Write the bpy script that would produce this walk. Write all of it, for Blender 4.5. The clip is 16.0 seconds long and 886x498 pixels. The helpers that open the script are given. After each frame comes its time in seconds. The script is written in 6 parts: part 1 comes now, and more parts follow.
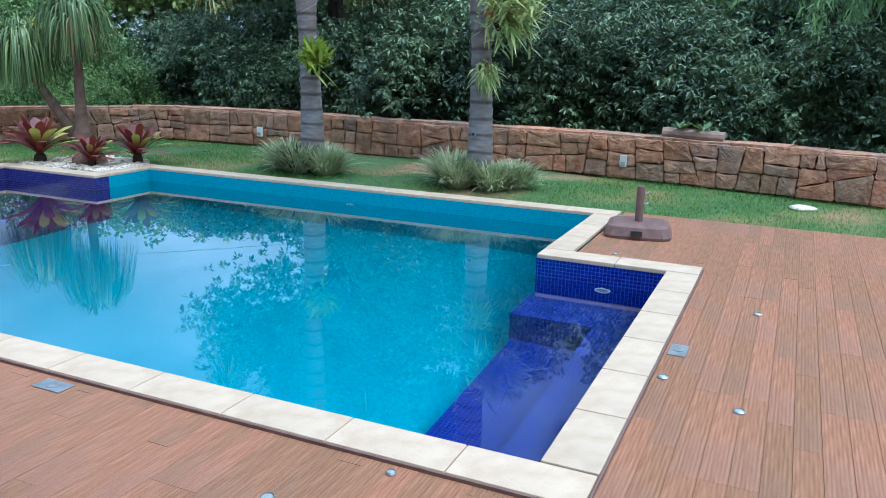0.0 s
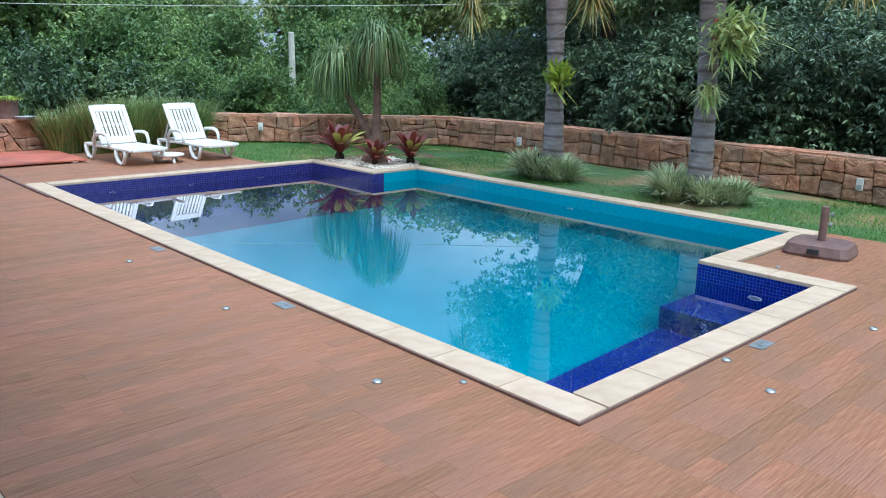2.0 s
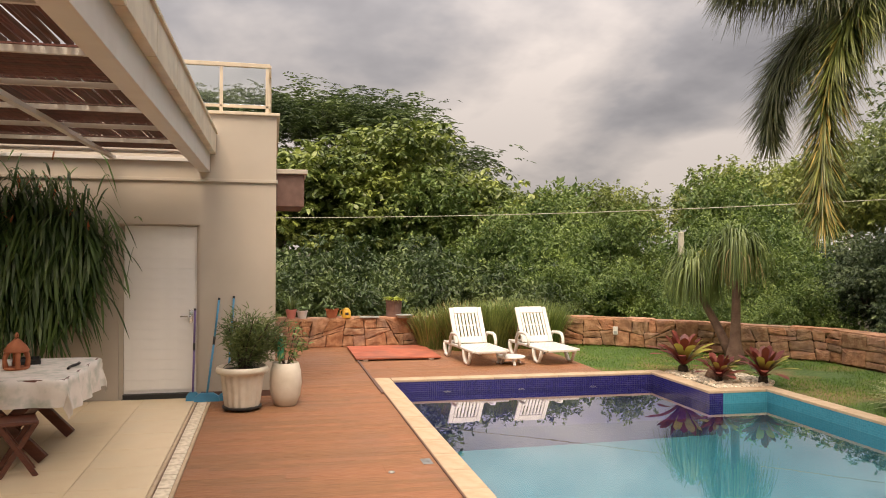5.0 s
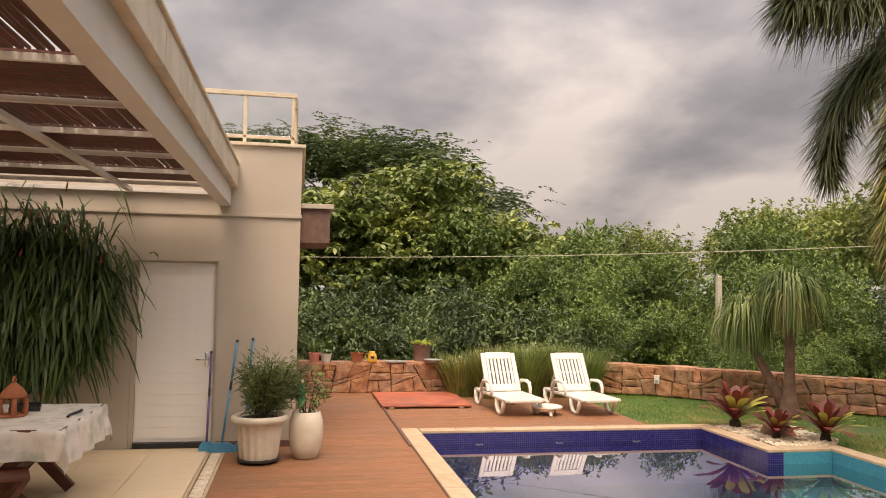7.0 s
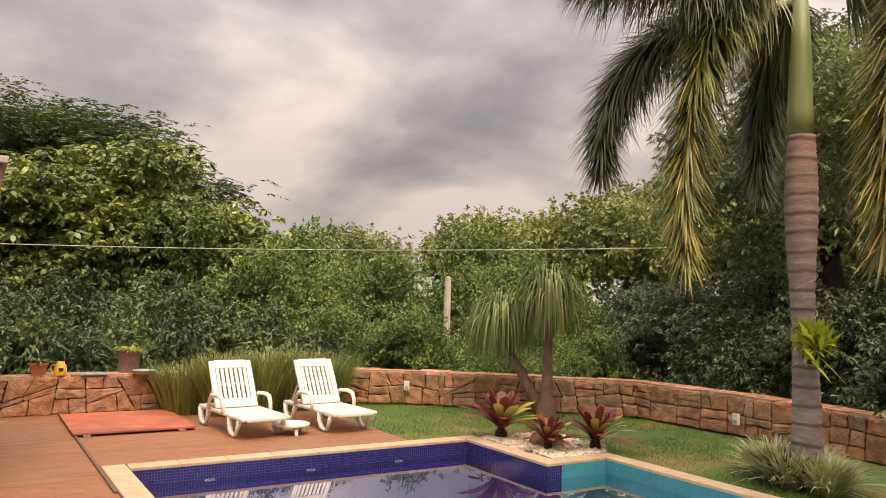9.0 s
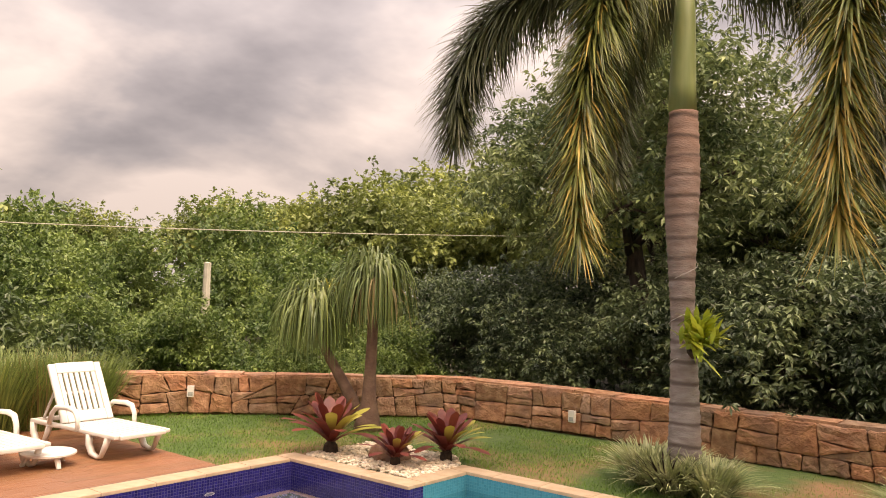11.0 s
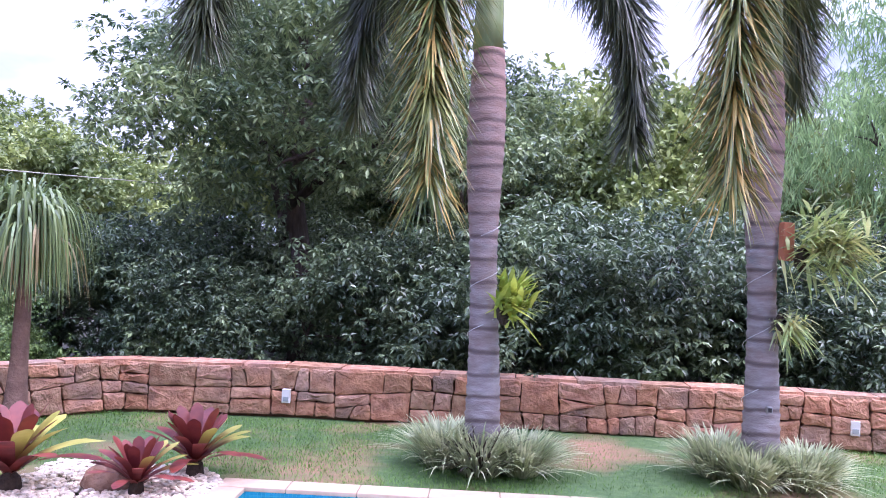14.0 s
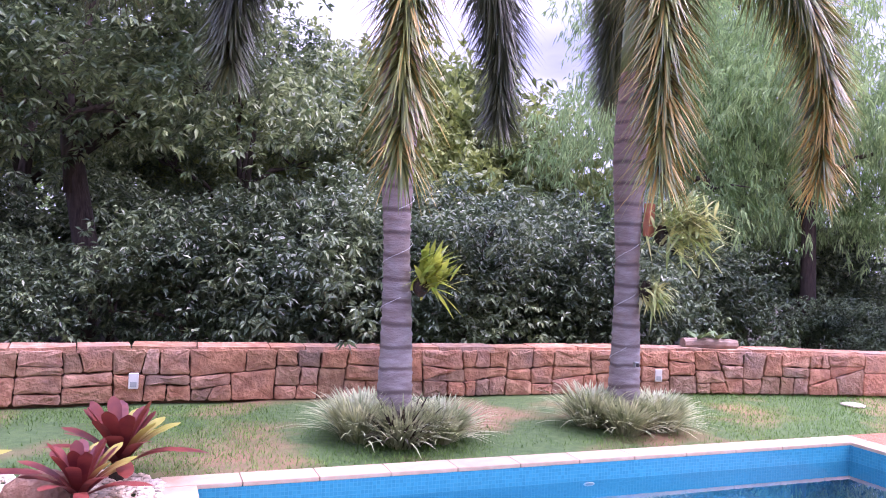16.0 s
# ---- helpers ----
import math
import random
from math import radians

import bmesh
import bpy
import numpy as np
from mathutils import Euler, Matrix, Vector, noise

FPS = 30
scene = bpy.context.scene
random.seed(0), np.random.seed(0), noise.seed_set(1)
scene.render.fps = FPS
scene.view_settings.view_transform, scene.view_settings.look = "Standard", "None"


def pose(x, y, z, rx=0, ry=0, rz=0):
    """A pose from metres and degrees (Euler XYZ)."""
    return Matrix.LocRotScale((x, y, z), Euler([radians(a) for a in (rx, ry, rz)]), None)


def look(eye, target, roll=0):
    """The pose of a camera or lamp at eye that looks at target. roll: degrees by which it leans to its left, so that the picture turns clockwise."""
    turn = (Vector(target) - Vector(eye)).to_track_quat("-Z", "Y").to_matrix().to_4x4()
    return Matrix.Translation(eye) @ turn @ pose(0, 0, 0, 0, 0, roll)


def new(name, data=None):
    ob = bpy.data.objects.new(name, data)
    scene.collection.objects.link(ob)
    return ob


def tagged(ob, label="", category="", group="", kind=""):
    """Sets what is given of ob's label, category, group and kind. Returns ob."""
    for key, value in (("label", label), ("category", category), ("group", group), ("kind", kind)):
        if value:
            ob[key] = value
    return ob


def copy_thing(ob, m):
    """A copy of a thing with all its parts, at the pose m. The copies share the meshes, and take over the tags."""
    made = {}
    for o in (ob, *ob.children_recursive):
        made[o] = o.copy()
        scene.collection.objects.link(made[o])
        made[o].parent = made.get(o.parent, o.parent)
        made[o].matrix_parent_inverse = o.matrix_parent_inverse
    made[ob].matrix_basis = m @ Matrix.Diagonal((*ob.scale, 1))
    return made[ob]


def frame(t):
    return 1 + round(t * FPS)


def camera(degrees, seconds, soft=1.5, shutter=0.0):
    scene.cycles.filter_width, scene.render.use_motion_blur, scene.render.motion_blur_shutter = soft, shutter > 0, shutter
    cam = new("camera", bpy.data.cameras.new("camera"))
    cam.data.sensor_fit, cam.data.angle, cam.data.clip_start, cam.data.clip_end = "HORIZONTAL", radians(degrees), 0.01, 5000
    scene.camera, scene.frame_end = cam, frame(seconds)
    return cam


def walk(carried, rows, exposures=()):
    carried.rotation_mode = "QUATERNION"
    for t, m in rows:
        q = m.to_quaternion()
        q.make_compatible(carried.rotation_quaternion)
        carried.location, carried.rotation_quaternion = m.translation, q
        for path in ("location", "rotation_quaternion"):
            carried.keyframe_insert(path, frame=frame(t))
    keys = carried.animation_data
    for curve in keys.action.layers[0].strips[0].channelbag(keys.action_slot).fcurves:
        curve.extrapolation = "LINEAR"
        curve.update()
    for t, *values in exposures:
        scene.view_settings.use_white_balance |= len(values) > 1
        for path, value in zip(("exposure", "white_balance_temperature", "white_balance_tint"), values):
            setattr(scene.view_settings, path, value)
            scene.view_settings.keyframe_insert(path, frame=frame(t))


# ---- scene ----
cam = camera(59.8, 16.0, soft=1.0)
PATH = [
    (0, (-0.149, 0.15, 1.482), (-0.947, 1.917, 0.992), 1.2),
    (0.5, (0.288, 0.111, 1.493), (-0.661, 1.8, 0.998), 1.5),
    (1, (0.739, -0.019, 1.561), (-0.4, 1.548, 1.062), 1.4),
    (1.5, (1.087, -0.146, 1.602), (-0.217, 1.287, 1.107), 1.2),
    (2, (1.294, -0.256, 1.627), (-0.124, 1.071, 1.15), 1.0),
    (2.5, (1.423, -0.181, 1.644), (-0.069, 1.074, 1.197), 1.0),
    (3, (1.481, 0.097, 1.638), (-0.081, 1.282, 1.247), 0.9),
    (3.5, (1.408, 0.45, 1.672), (-0.255, 1.518, 1.362), 0.7),
    (4, (1.394, 0.7, 1.765), (-0.386, 1.587, 1.555), 0.4),
    (4.5, (1.461, 0.858, 1.811), (-0.423, 1.522, 1.711), 0.3),
    (5, (1.493, 1.02, 1.861), (-0.46, 1.454, 1.859), 0.4),
    (7.5, (0.42, 1.066, 1.837), (-1.54, 1.447, 1.962), 1.3),
    (8, (-0.079, 1.059, 1.781), (-1.976, 1.678, 1.91), 1.2),
    (8.5, (-0.557, 1.087, 1.743), (-2.356, 1.95, 1.873), 1.6),
    (9, (-1.058, 1.21, 1.753), (-2.757, 2.258, 1.881), 1.6),
    (9.5, (-1.577, 1.245, 1.716), (-3.176, 2.439, 1.848), 1.7),
    (12, (-4.043, 1.553, 1.66), (-4.994, 3.309, 1.769), 2.1),
    (12.5, (-4.529, 1.642, 1.635), (-5.3, 3.484, 1.735), 2.1),
    (13, (-4.968, 1.731, 1.648), (-5.534, 3.648, 1.734), 2.1),
    (13.5, (-5.424, 1.801, 1.632), (-5.762, 3.771, 1.707), 2.2),
    (14, (-5.924, 1.936, 1.598), (-6.023, 3.932, 1.665), 2.3),
    (14.5, (-6.428, 2.041, 1.609), (-6.305, 4.036, 1.659), 2.4),
    (15, (-6.905, 2.141, 1.577), (-6.571, 4.112, 1.614), 2.4),
    (15.5, (-7.397, 2.234, 1.597), (-6.865, 4.162, 1.619), 2.4),
    (16, (-7.93, 2.247, 1.592), (-7.207, 4.112, 1.6), 2.5),
]
# seconds, stops, white balance
EXPO = [
    (0.0, -0.04, 4880, 1), (1.0, -0.1, 4850, 0), (2.0, -0.13, 5150, 1), (3.5, -0.12, 5850, 6), (4.4, -0.12, 6900, 11), (5.0, -0.14, 8900, 19), (7.5, -0.2, 9300, 22), (9.5, -0.06, 9500, 23),
    (12.0, 0.22, 10000, 28), (12.5, 0.32, 8500, 28), (13.0, 0.62, 6000, 29), (14.0, 0.9, 5350, 44), (16.0, 0.95, 5700, 60),
]
walk(cam, [(t, look(eye, target, roll)) for t, eye, target, roll in PATH], EXPO)

# ---- world and light ----
world = bpy.data.worlds.new("overcast_sky")
scene.world = world
world.use_nodes = True
wt = world.node_tree
wt.nodes.clear()


def wn(kind, **kw):
    n = wt.nodes.new(kind)
    for k, v in kw.items():
        if k == "op":
            n.operation = v
        else:
            n.inputs[int(k[1:])].default_value = v
    return n


def wl(a, b, i=0, o=0):
    wt.links.new(a.outputs[o], b.inputs[i])


SUN_EL, SUN_ROT = 60, 110
sky = wt.nodes.new("ShaderNodeTexSky")
sky.sky_type = "NISHITA"
sky.sun_disc = False
sky.sun_elevation, sky.sun_rotation = radians(SUN_EL), radians(SUN_ROT)
skyscale = wn("ShaderNodeVectorMath", op="SCALE")
skyscale.inputs[3].default_value = 0.10
wl(sky, skyscale)
coord = wt.nodes.new("ShaderNodeTexCoord")
sep = wt.nodes.new("ShaderNodeSeparateXYZ")
wl(coord, sep)
zup = wn("ShaderNodeMath", op="MAXIMUM", i1=0.0)
wl(sep, zup, 0, 2)
zoff = wn("ShaderNodeMath", op="ADD", i1=0.30)
wl(zup, zoff)
dx = wn("ShaderNodeMath", op="DIVIDE")
wl(sep, dx, 0, 0), wl(zoff, dx, 1)
dy = wn("ShaderNodeMath", op="DIVIDE")
wl(sep, dy, 0, 1), wl(zoff, dy, 1)
com = wt.nodes.new("ShaderNodeCombineXYZ")
wl(dx, com, 0), wl(dy, com, 1)
com.inputs[2].default_value = 7.7
cl1 = wn("ShaderNodeTexNoise", i2=1.15, i3=6.0, i4=0.5)
cl1.inputs["Distortion"].default_value = 0.12
wl(com, cl1)
cl2 = wn("ShaderNodeTexNoise", i2=0.35, i3=2.0, i4=0.5)
wl(com, cl2)
cmix = wn("ShaderNodeMath", op="MULTIPLY_ADD", i1=0.55)
wl(cl2, cmix), wl(cl1, cmix, 2)
ramp = wt.nodes.new("ShaderNodeValToRGB")
ramp.color_ramp.elements[0].position, ramp.color_ramp.elements[0].color = 0.60, (0.108, 0.132, 0.185, 1)
ramp.color_ramp.elements[1].position, ramp.color_ramp.elements[1].color = 0.90, (0.67, 0.72, 0.81, 1)
e = ramp.color_ramp.elements.new(0.76)
e.color = (0.325, 0.375, 0.465, 1)
low = wn("ShaderNodeMath", op="MINIMUM", i1=0.42)
wl(zup, low)
bank = wn("ShaderNodeMath", op="MULTIPLY_ADD", i1=-0.38, i2=0.15)
wl(low, bank)
csum = wn("ShaderNodeMath", op="ADD")
wl(cmix, csum), wl(bank, csum, 1)
wl(csum, ramp)
# an overcast sky grows brighter towards the zenith
zsq = wn("ShaderNodeMath", op="POWER", i1=2.0)
wl(zup, zsq)
zlin = wn("ShaderNodeMath", op="MULTIPLY_ADD", i1=-0.35, i2=0.92)
wl(zup, zlin)
zen = wn("ShaderNodeMath", op="MULTIPLY_ADD", i1=8.0)
wl(zsq, zen), wl(zlin, zen, 2)
cloud = wn("ShaderNodeVectorMath", op="SCALE")
wl(ramp, cloud), wl(zen, cloud, 3)
total = wn("ShaderNodeMix")
total.data_type = "RGBA"
total.inputs[0].default_value = 0.94
wt.links.new(skyscale.outputs[0], total.inputs[6])
wt.links.new(cloud.outputs[0], total.inputs[7])
bg = wt.nodes.new("ShaderNodeBackground")
wt.links.new(total.outputs[2], bg.inputs[0])
bg.inputs[1].default_value = 1.0
wout = wt.nodes.new("ShaderNodeOutputWorld")
wl(bg, wout)

sun = new("sun", bpy.data.lights.new("sun", "SUN"))
sun.data.energy, sun.data.angle, sun.data.color = 2.7, radians(30), (1.0, 0.94, 0.84)
sun.matrix_world = look((0, 0, 30), Vector((0, 0, 30)) - Vector((math.sin(radians(SUN_ROT)) * math.cos(radians(SUN_EL)), math.cos(radians(SUN_ROT)) * math.cos(radians(SUN_EL)), math.sin(radians(SUN_EL)))))


# ---- materials ----
def mat(name, a, b=None, rough=0.6, scale=6.0, detail=5.0, bump=0.0, bscale=40.0, metal=0.0, island=0.0, rnd=0.0, stretch=(1, 1, 1), translucent=0.0, spec=0.5, stain=None, sscale=1.2, samount=0.5, lo=0.35, hi=0.65, coat=0.0):
    """Two colours mixed by noise, a second broad stain, fine relief; island or rnd: value change from piece to piece."""
    m = bpy.data.materials.new(name)
    m.use_nodes = True
    nt = m.node_tree
    N, L = nt.nodes, nt.links
    p = N["Principled BSDF"]
    p.inputs["Roughness"].default_value = rough
    p.inputs["Metallic"].default_value = metal
    p.inputs["Specular IOR Level"].default_value = spec
    p.inputs["Coat Weight"].default_value = coat
    tc = N.new("ShaderNodeTexCoord")
    mp = N.new("ShaderNodeMapping")
    mp.inputs["Scale"].default_value = stretch
    L.new(tc.outputs["Object"], mp.inputs[0])
    no = N.new("ShaderNodeTexNoise")
    no.inputs["Scale"].default_value, no.inputs["Detail"].default_value = scale, detail
    L.new(mp.outputs[0], no.inputs[0])
    cr = N.new("ShaderNodeValToRGB")
    cr.color_ramp.elements[0].position, cr.color_ramp.elements[1].position = lo, hi
    cr.color_ramp.elements[0].color, cr.color_ramp.elements[1].color = (*a, 1), (*(b or a), 1)
    L.new(no.outputs[0], cr.inputs[0])
    col = cr.outputs[0]
    if stain:
        ns = N.new("ShaderNodeTexNoise")
        ns.inputs["Scale"].default_value, ns.inputs["Detail"].default_value = sscale, 6
        L.new(tc.outputs["Object"], ns.inputs[0])
        sr = N.new("ShaderNodeMapRange")
        sr.inputs[1].default_value, sr.inputs[2].default_value, sr.inputs[4].default_value = 0.48, 0.68, samount
        L.new(ns.outputs[0], sr.inputs[0])
        mx = N.new("ShaderNodeMix")
        mx.data_type = "RGBA"
        L.new(sr.outputs[0], mx.inputs[0]), L.new(col, mx.inputs[6])
        mx.inputs[7].default_value = (*stain, 1)
        col = mx.outputs[2]
    if island or rnd:
        src = N.new("ShaderNodeNewGeometry").outputs["Random Per Island"] if island else N.new("ShaderNodeObjectInfo").outputs["Random"]
        amt = island or rnd
        mr = N.new("ShaderNodeMapRange")
        mr.inputs[3].default_value, mr.inputs[4].default_value = 1 - amt, 1 + amt
        L.new(src, mr.inputs[0])
        hs = N.new("ShaderNodeHueSaturation")
        hr = N.new("ShaderNodeMapRange")
        hr.inputs[3].default_value, hr.inputs[4].default_value = 0.5 + amt * 0.03, 0.5 - amt * 0.035
        L.new(src, hr.inputs[0]), L.new(hr.outputs[0], hs.inputs["Hue"])
        L.new(mr.outputs[0], hs.inputs["Value"]), L.new(col, hs.inputs["Color"])
        col = hs.outputs[0]
    L.new(col, p.inputs["Base Color"])
    if bump:
        nb = N.new("ShaderNodeTexNoise")
        nb.inputs["Scale"].default_value, nb.inputs["Detail"].default_value = bscale, 4
        L.new(mp.outputs[0], nb.inputs[0])
        bp = N.new("ShaderNodeBump")
        bp.inputs["Strength"].default_value, bp.inputs["Distance"].default_value = bump, 0.02
        L.new(nb.outputs[0], bp.inputs["Height"]), L.new(bp.outputs[0], p.inputs["Normal"])
    if translucent:
        tr = N.new("ShaderNodeBsdfTranslucent")
        L.new(col, tr.inputs[0])
        ms = N.new("ShaderNodeMixShader")
        ms.inputs[0].default_value = translucent
        L.new(p.outputs[0], ms.inputs[1]), L.new(tr.outputs[0], ms.inputs[2])
        L.new(ms.outputs[0], N["Material Output"].inputs[0])
    return m


def tile_mat(name, a, b, grout, size=0.028, rough=0.12, var=0.25):
    """Glass mosaic: small square tiles with grout lines, laid on all three axes."""
    m = mat(name, a, b, rough=rough, scale=25, spec=0.5, lo=0.3, hi=0.7)
    N, L = m.node_tree.nodes, m.node_tree.links
    p = N["Principled BSDF"]
    src = p.inputs["Base Color"].links[0].from_socket
    tc = N.new("ShaderNodeTexCoord")
    sc = N.new("ShaderNodeVectorMath")
    sc.operation = "SCALE"
    sc.inputs[3].default_value = 1 / size
    L.new(tc.outputs["Object"], sc.inputs[0])
    fr = N.new("ShaderNodeVectorMath")
    fr.operation = "FRACTION"
    off = N.new("ShaderNodeVectorMath")
    off.inputs[1].default_value = (0.37, 0.37, 0.37)
    L.new(sc.outputs[0], off.inputs[0]), L.new(off.outputs[0], fr.inputs[0])
    geo = N.new("ShaderNodeNewGeometry")
    ab = N.new("ShaderNodeVectorMath")
    ab.operation = "ABSOLUTE"
    L.new(geo.outputs["True Normal"], ab.inputs[0])
    sx, sn = N.new("ShaderNodeSeparateXYZ"), N.new("ShaderNodeSeparateXYZ")
    L.new(fr.outputs[0], sx.inputs[0]), L.new(ab.outputs[0], sn.inputs[0])
    lines = []
    for i in range(3):
        lt = N.new("ShaderNodeMath")
        lt.operation = "LESS_THAN"
        lt.inputs[1].default_value = 0.13
        L.new(sx.outputs[i], lt.inputs[0])
        inv = N.new("ShaderNodeMath")
        inv.operation = "LESS_THAN"
        inv.inputs[1].default_value = 0.5
        L.new(sn.outputs[i], inv.inputs[0])
        mu = N.new("ShaderNodeMath")
        mu.operation = "MULTIPLY"
        L.new(lt.outputs[0], mu.inputs[0]), L.new(inv.outputs[0], mu.inputs[1])
        lines.append(mu)
    m1, m2 = N.new("ShaderNodeMath"), N.new("ShaderNodeMath")
    m1.operation = m2.operation = "MAXIMUM"
    L.new(lines[0].outputs[0], m1.inputs[0]), L.new(lines[1].outputs[0], m1.inputs[1])
    L.new(m1.outputs[0], m2.inputs[0]), L.new(lines[2].outputs[0], m2.inputs[1])
    # tile to tile change
    fl = N.new("ShaderNodeVectorMath")
    fl.operation = "FLOOR"
    L.new(off.outputs[0], fl.inputs[0])
    wh = N.new("ShaderNodeTexWhiteNoise")
    L.new(fl.outputs[0], wh.inputs[0])
    mr = N.new("ShaderNodeMapRange")
    mr.inputs[3].default_value, mr.inputs[4].default_value = 1 - var, 1 + var
    L.new(wh.outputs[0], mr.inputs[0])
    hs = N.new("ShaderNodeHueSaturation")
    L.new(mr.outputs[0], hs.inputs["Value"]), L.new(src, hs.inputs["Color"])
    mx = N.new("ShaderNodeMix")
    mx.data_type = "RGBA"
    L.new(m2.outputs[0], mx.inputs[0]), L.new(hs.outputs[0], mx.inputs[6])
    mx.inputs[7].default_value = (*grout, 1)
    L.new(mx.outputs[2], p.inputs["Base Color"])
    return m


M_COPING = mat("cream_stone", (0.475, 0.335, 0.21), (0.56, 0.41, 0.272), rough=0.75, scale=9, bump=0.15, bscale=90, rnd=0.05, stain=(0.42, 0.30, 0.20), sscale=3.0, samount=0.4)
M_PLANK = mat("deck_board", (0.250, 0.100, 0.041), (0.368, 0.168, 0.078), rough=0.62, scale=7, stretch=(9, 0.9, 1), bump=0.4, bscale=60, rnd=0.14, stain=(0.27, 0.14, 0.085), sscale=0.9, samount=0.5)
M_PLANK2 = mat("deck_board_far", (0.250, 0.100, 0.041), (0.368, 0.168, 0.078), rough=0.62, scale=7, stretch=(9, 0.9, 1), bump=0.4, bscale=60, island=0.14, stain=(0.27, 0.14, 0.085), sscale=0.9, samount=0.5)
M_DECKBED = mat("deck_bed", (0.19, 0.08, 0.037), (0.235, 0.105, 0.05), rough=0.9, scale=5)
M_TEAL = tile_mat("turquoise_mosaic", (0.019, 0.232, 0.312), (0.024, 0.25, 0.332), (0.05, 0.275, 0.345), var=0.08)
M_INDIGO = tile_mat("indigo_mosaic", (0.012, 0.011, 0.10), (0.020, 0.018, 0.14), (0.075, 0.075, 0.18))
M_COBALT = tile_mat("cobalt_mosaic", (0.002, 0.008, 0.13), (0.004, 0.016, 0.21), (0.05, 0.075, 0.30))
M_WALLPAINT = mat("grey_beige_render", (0.46, 0.40, 0.33), (0.50, 0.44, 0.365), rough=0.85, scale=1.5, bump=0.06, bscale=180, stain=(0.40, 0.35, 0.29), sscale=0.7, samount=0.35)
M_WHITE = mat("white_paint", (0.80, 0.785, 0.75), (0.86, 0.845, 0.81), rough=0.5, scale=3, bump=0.02)
# white pergola paint greyed to look backlit, with blotchy stains
M_PERGOLA = mat("backlit_weathered_paint", (0.56, 0.53, 0.485), (0.64, 0.61, 0.565), rough=0.55, scale=3, stain=(0.45, 0.40, 0.34), sscale=3, samount=0.4)
M_CREAMMETAL = mat("cream_painted_metal", (0.62, 0.53, 0.40), (0.70, 0.60, 0.46), rough=0.5, scale=4, stain=(0.40, 0.33, 0.25), sscale=5, samount=0.4)
M_PLASTIC = mat("white_plastic", (0.70, 0.665, 0.60), (0.77, 0.735, 0.67), rough=0.38, scale=5, stain=(0.70, 0.66, 0.58), sscale=6, samount=0.3)
M_FLOOR = mat("beige_floor_tile", (0.74, 0.56, 0.36), (0.80, 0.63, 0.42), rough=0.3, scale=2.5, stain=(0.50, 0.40, 0.28), sscale=1.5, samount=0.3)
M_STONE = mat("rust_granite", (0.285, 0.14, 0.078), (0.50, 0.30, 0.185), rough=0.92, scale=9, detail=12, bump=1.0, bscale=32, rnd=0.2, stain=(0.24, 0.155, 0.12), sscale=3.2, samount=0.7)
M_JOINT = mat("dark_joint", (0.11, 0.055, 0.034), (0.20, 0.10, 0.06), rough=1.0, scale=8)
M_LAWN = mat("lawn_soil", (0.06, 0.115, 0.03), (0.10, 0.165, 0.045), rough=0.95, scale=14, detail=8, bump=0.6, bscale=60, stain=(0.40, 0.19, 0.11), sscale=0.9, samount=0.75)
M_GROUND = mat("forest_floor", (0.035, 0.04, 0.018), (0.06, 0.05, 0.03), rough=1.0, scale=1.5, detail=8, bump=0.5, bscale=10)
M_PALMTRUNK = mat("grey_palm_bark", (0.22, 0.18, 0.165), (0.34, 0.30, 0.28), rough=0.85, scale=6, stretch=(1, 1, 4), bump=0.4, bscale=30, stain=(0.24, 0.155, 0.12), sscale=2.2, samount=0.6)
M_CROWNSHAFT = mat("green_crownshaft", (0.16, 0.21, 0.075), (0.24, 0.28, 0.11), rough=0.5, scale=3, stretch=(4, 4, 0.5))
M_PALEBARK = mat("grey_green_bark", (0.16, 0.14, 0.10), (0.28, 0.25, 0.19), rough=0.9, scale=7, stretch=(3, 3, 0.6), bump=0.5, bscale=24)
M_BARK = mat("dark_bark", (0.05, 0.035, 0.028), (0.09, 0.065, 0.05), rough=0.95, scale=8, stretch=(3, 3, 0.6), bump=0.7, bscale=20)
M_PONYBARK = mat("brown_corky_bark", (0.15, 0.085, 0.06), (0.22, 0.13, 0.09), rough=0.95, scale=9, bump=0.7, bscale=30)
M_TERRA = mat("terracotta", (0.40, 0.13, 0.065), (0.50, 0.18, 0.09), rough=0.85, scale=8, bump=0.15)
M_DARKWOOD = mat("red_brown_wood", (0.085, 0.022, 0.012), (0.14, 0.04, 0.02), rough=0.45, scale=6, stretch=(1, 1, 6), bump=0.1)
M_REED = mat("reed_slat", (0.06, 0.017, 0.009), (0.11, 0.036, 0.02), rough=0.7, scale=6, stretch=(0.6, 6, 6), island=0.3)
M_BLACK = mat("black_plastic", (0.018, 0.018, 0.018), (0.03, 0.03, 0.03), rough=0.5)
M_BLUE = mat("blue_plastic", (0.03, 0.22, 0.38), (0.04, 0.27, 0.45), rough=0.4)
M_PURPLE = mat("purple_handle", (0.13, 0.08, 0.22), (0.16, 0.10, 0.26), rough=0.4)
M_CHROME = mat("chrome", (0.7, 0.7, 0.7), rough=0.18, metal=1.0)
M_STEEL = mat("weathered_steel", (0.30, 0.30, 0.28), (0.42, 0.42, 0.40), rough=0.45, metal=0.7, scale=20)
M_UMB = mat("brown_resin", (0.13, 0.07, 0.055), (0.18, 0.10, 0.078), rough=0.7, scale=12, bump=0.1, bscale=80)
M_POT = mat("cream_pot", (0.62, 0.55, 0.44), (0.72, 0.65, 0.54), rough=0.65, scale=5, stain=(0.45, 0.37, 0.27), sscale=4, samount=0.35, bump=0.05)
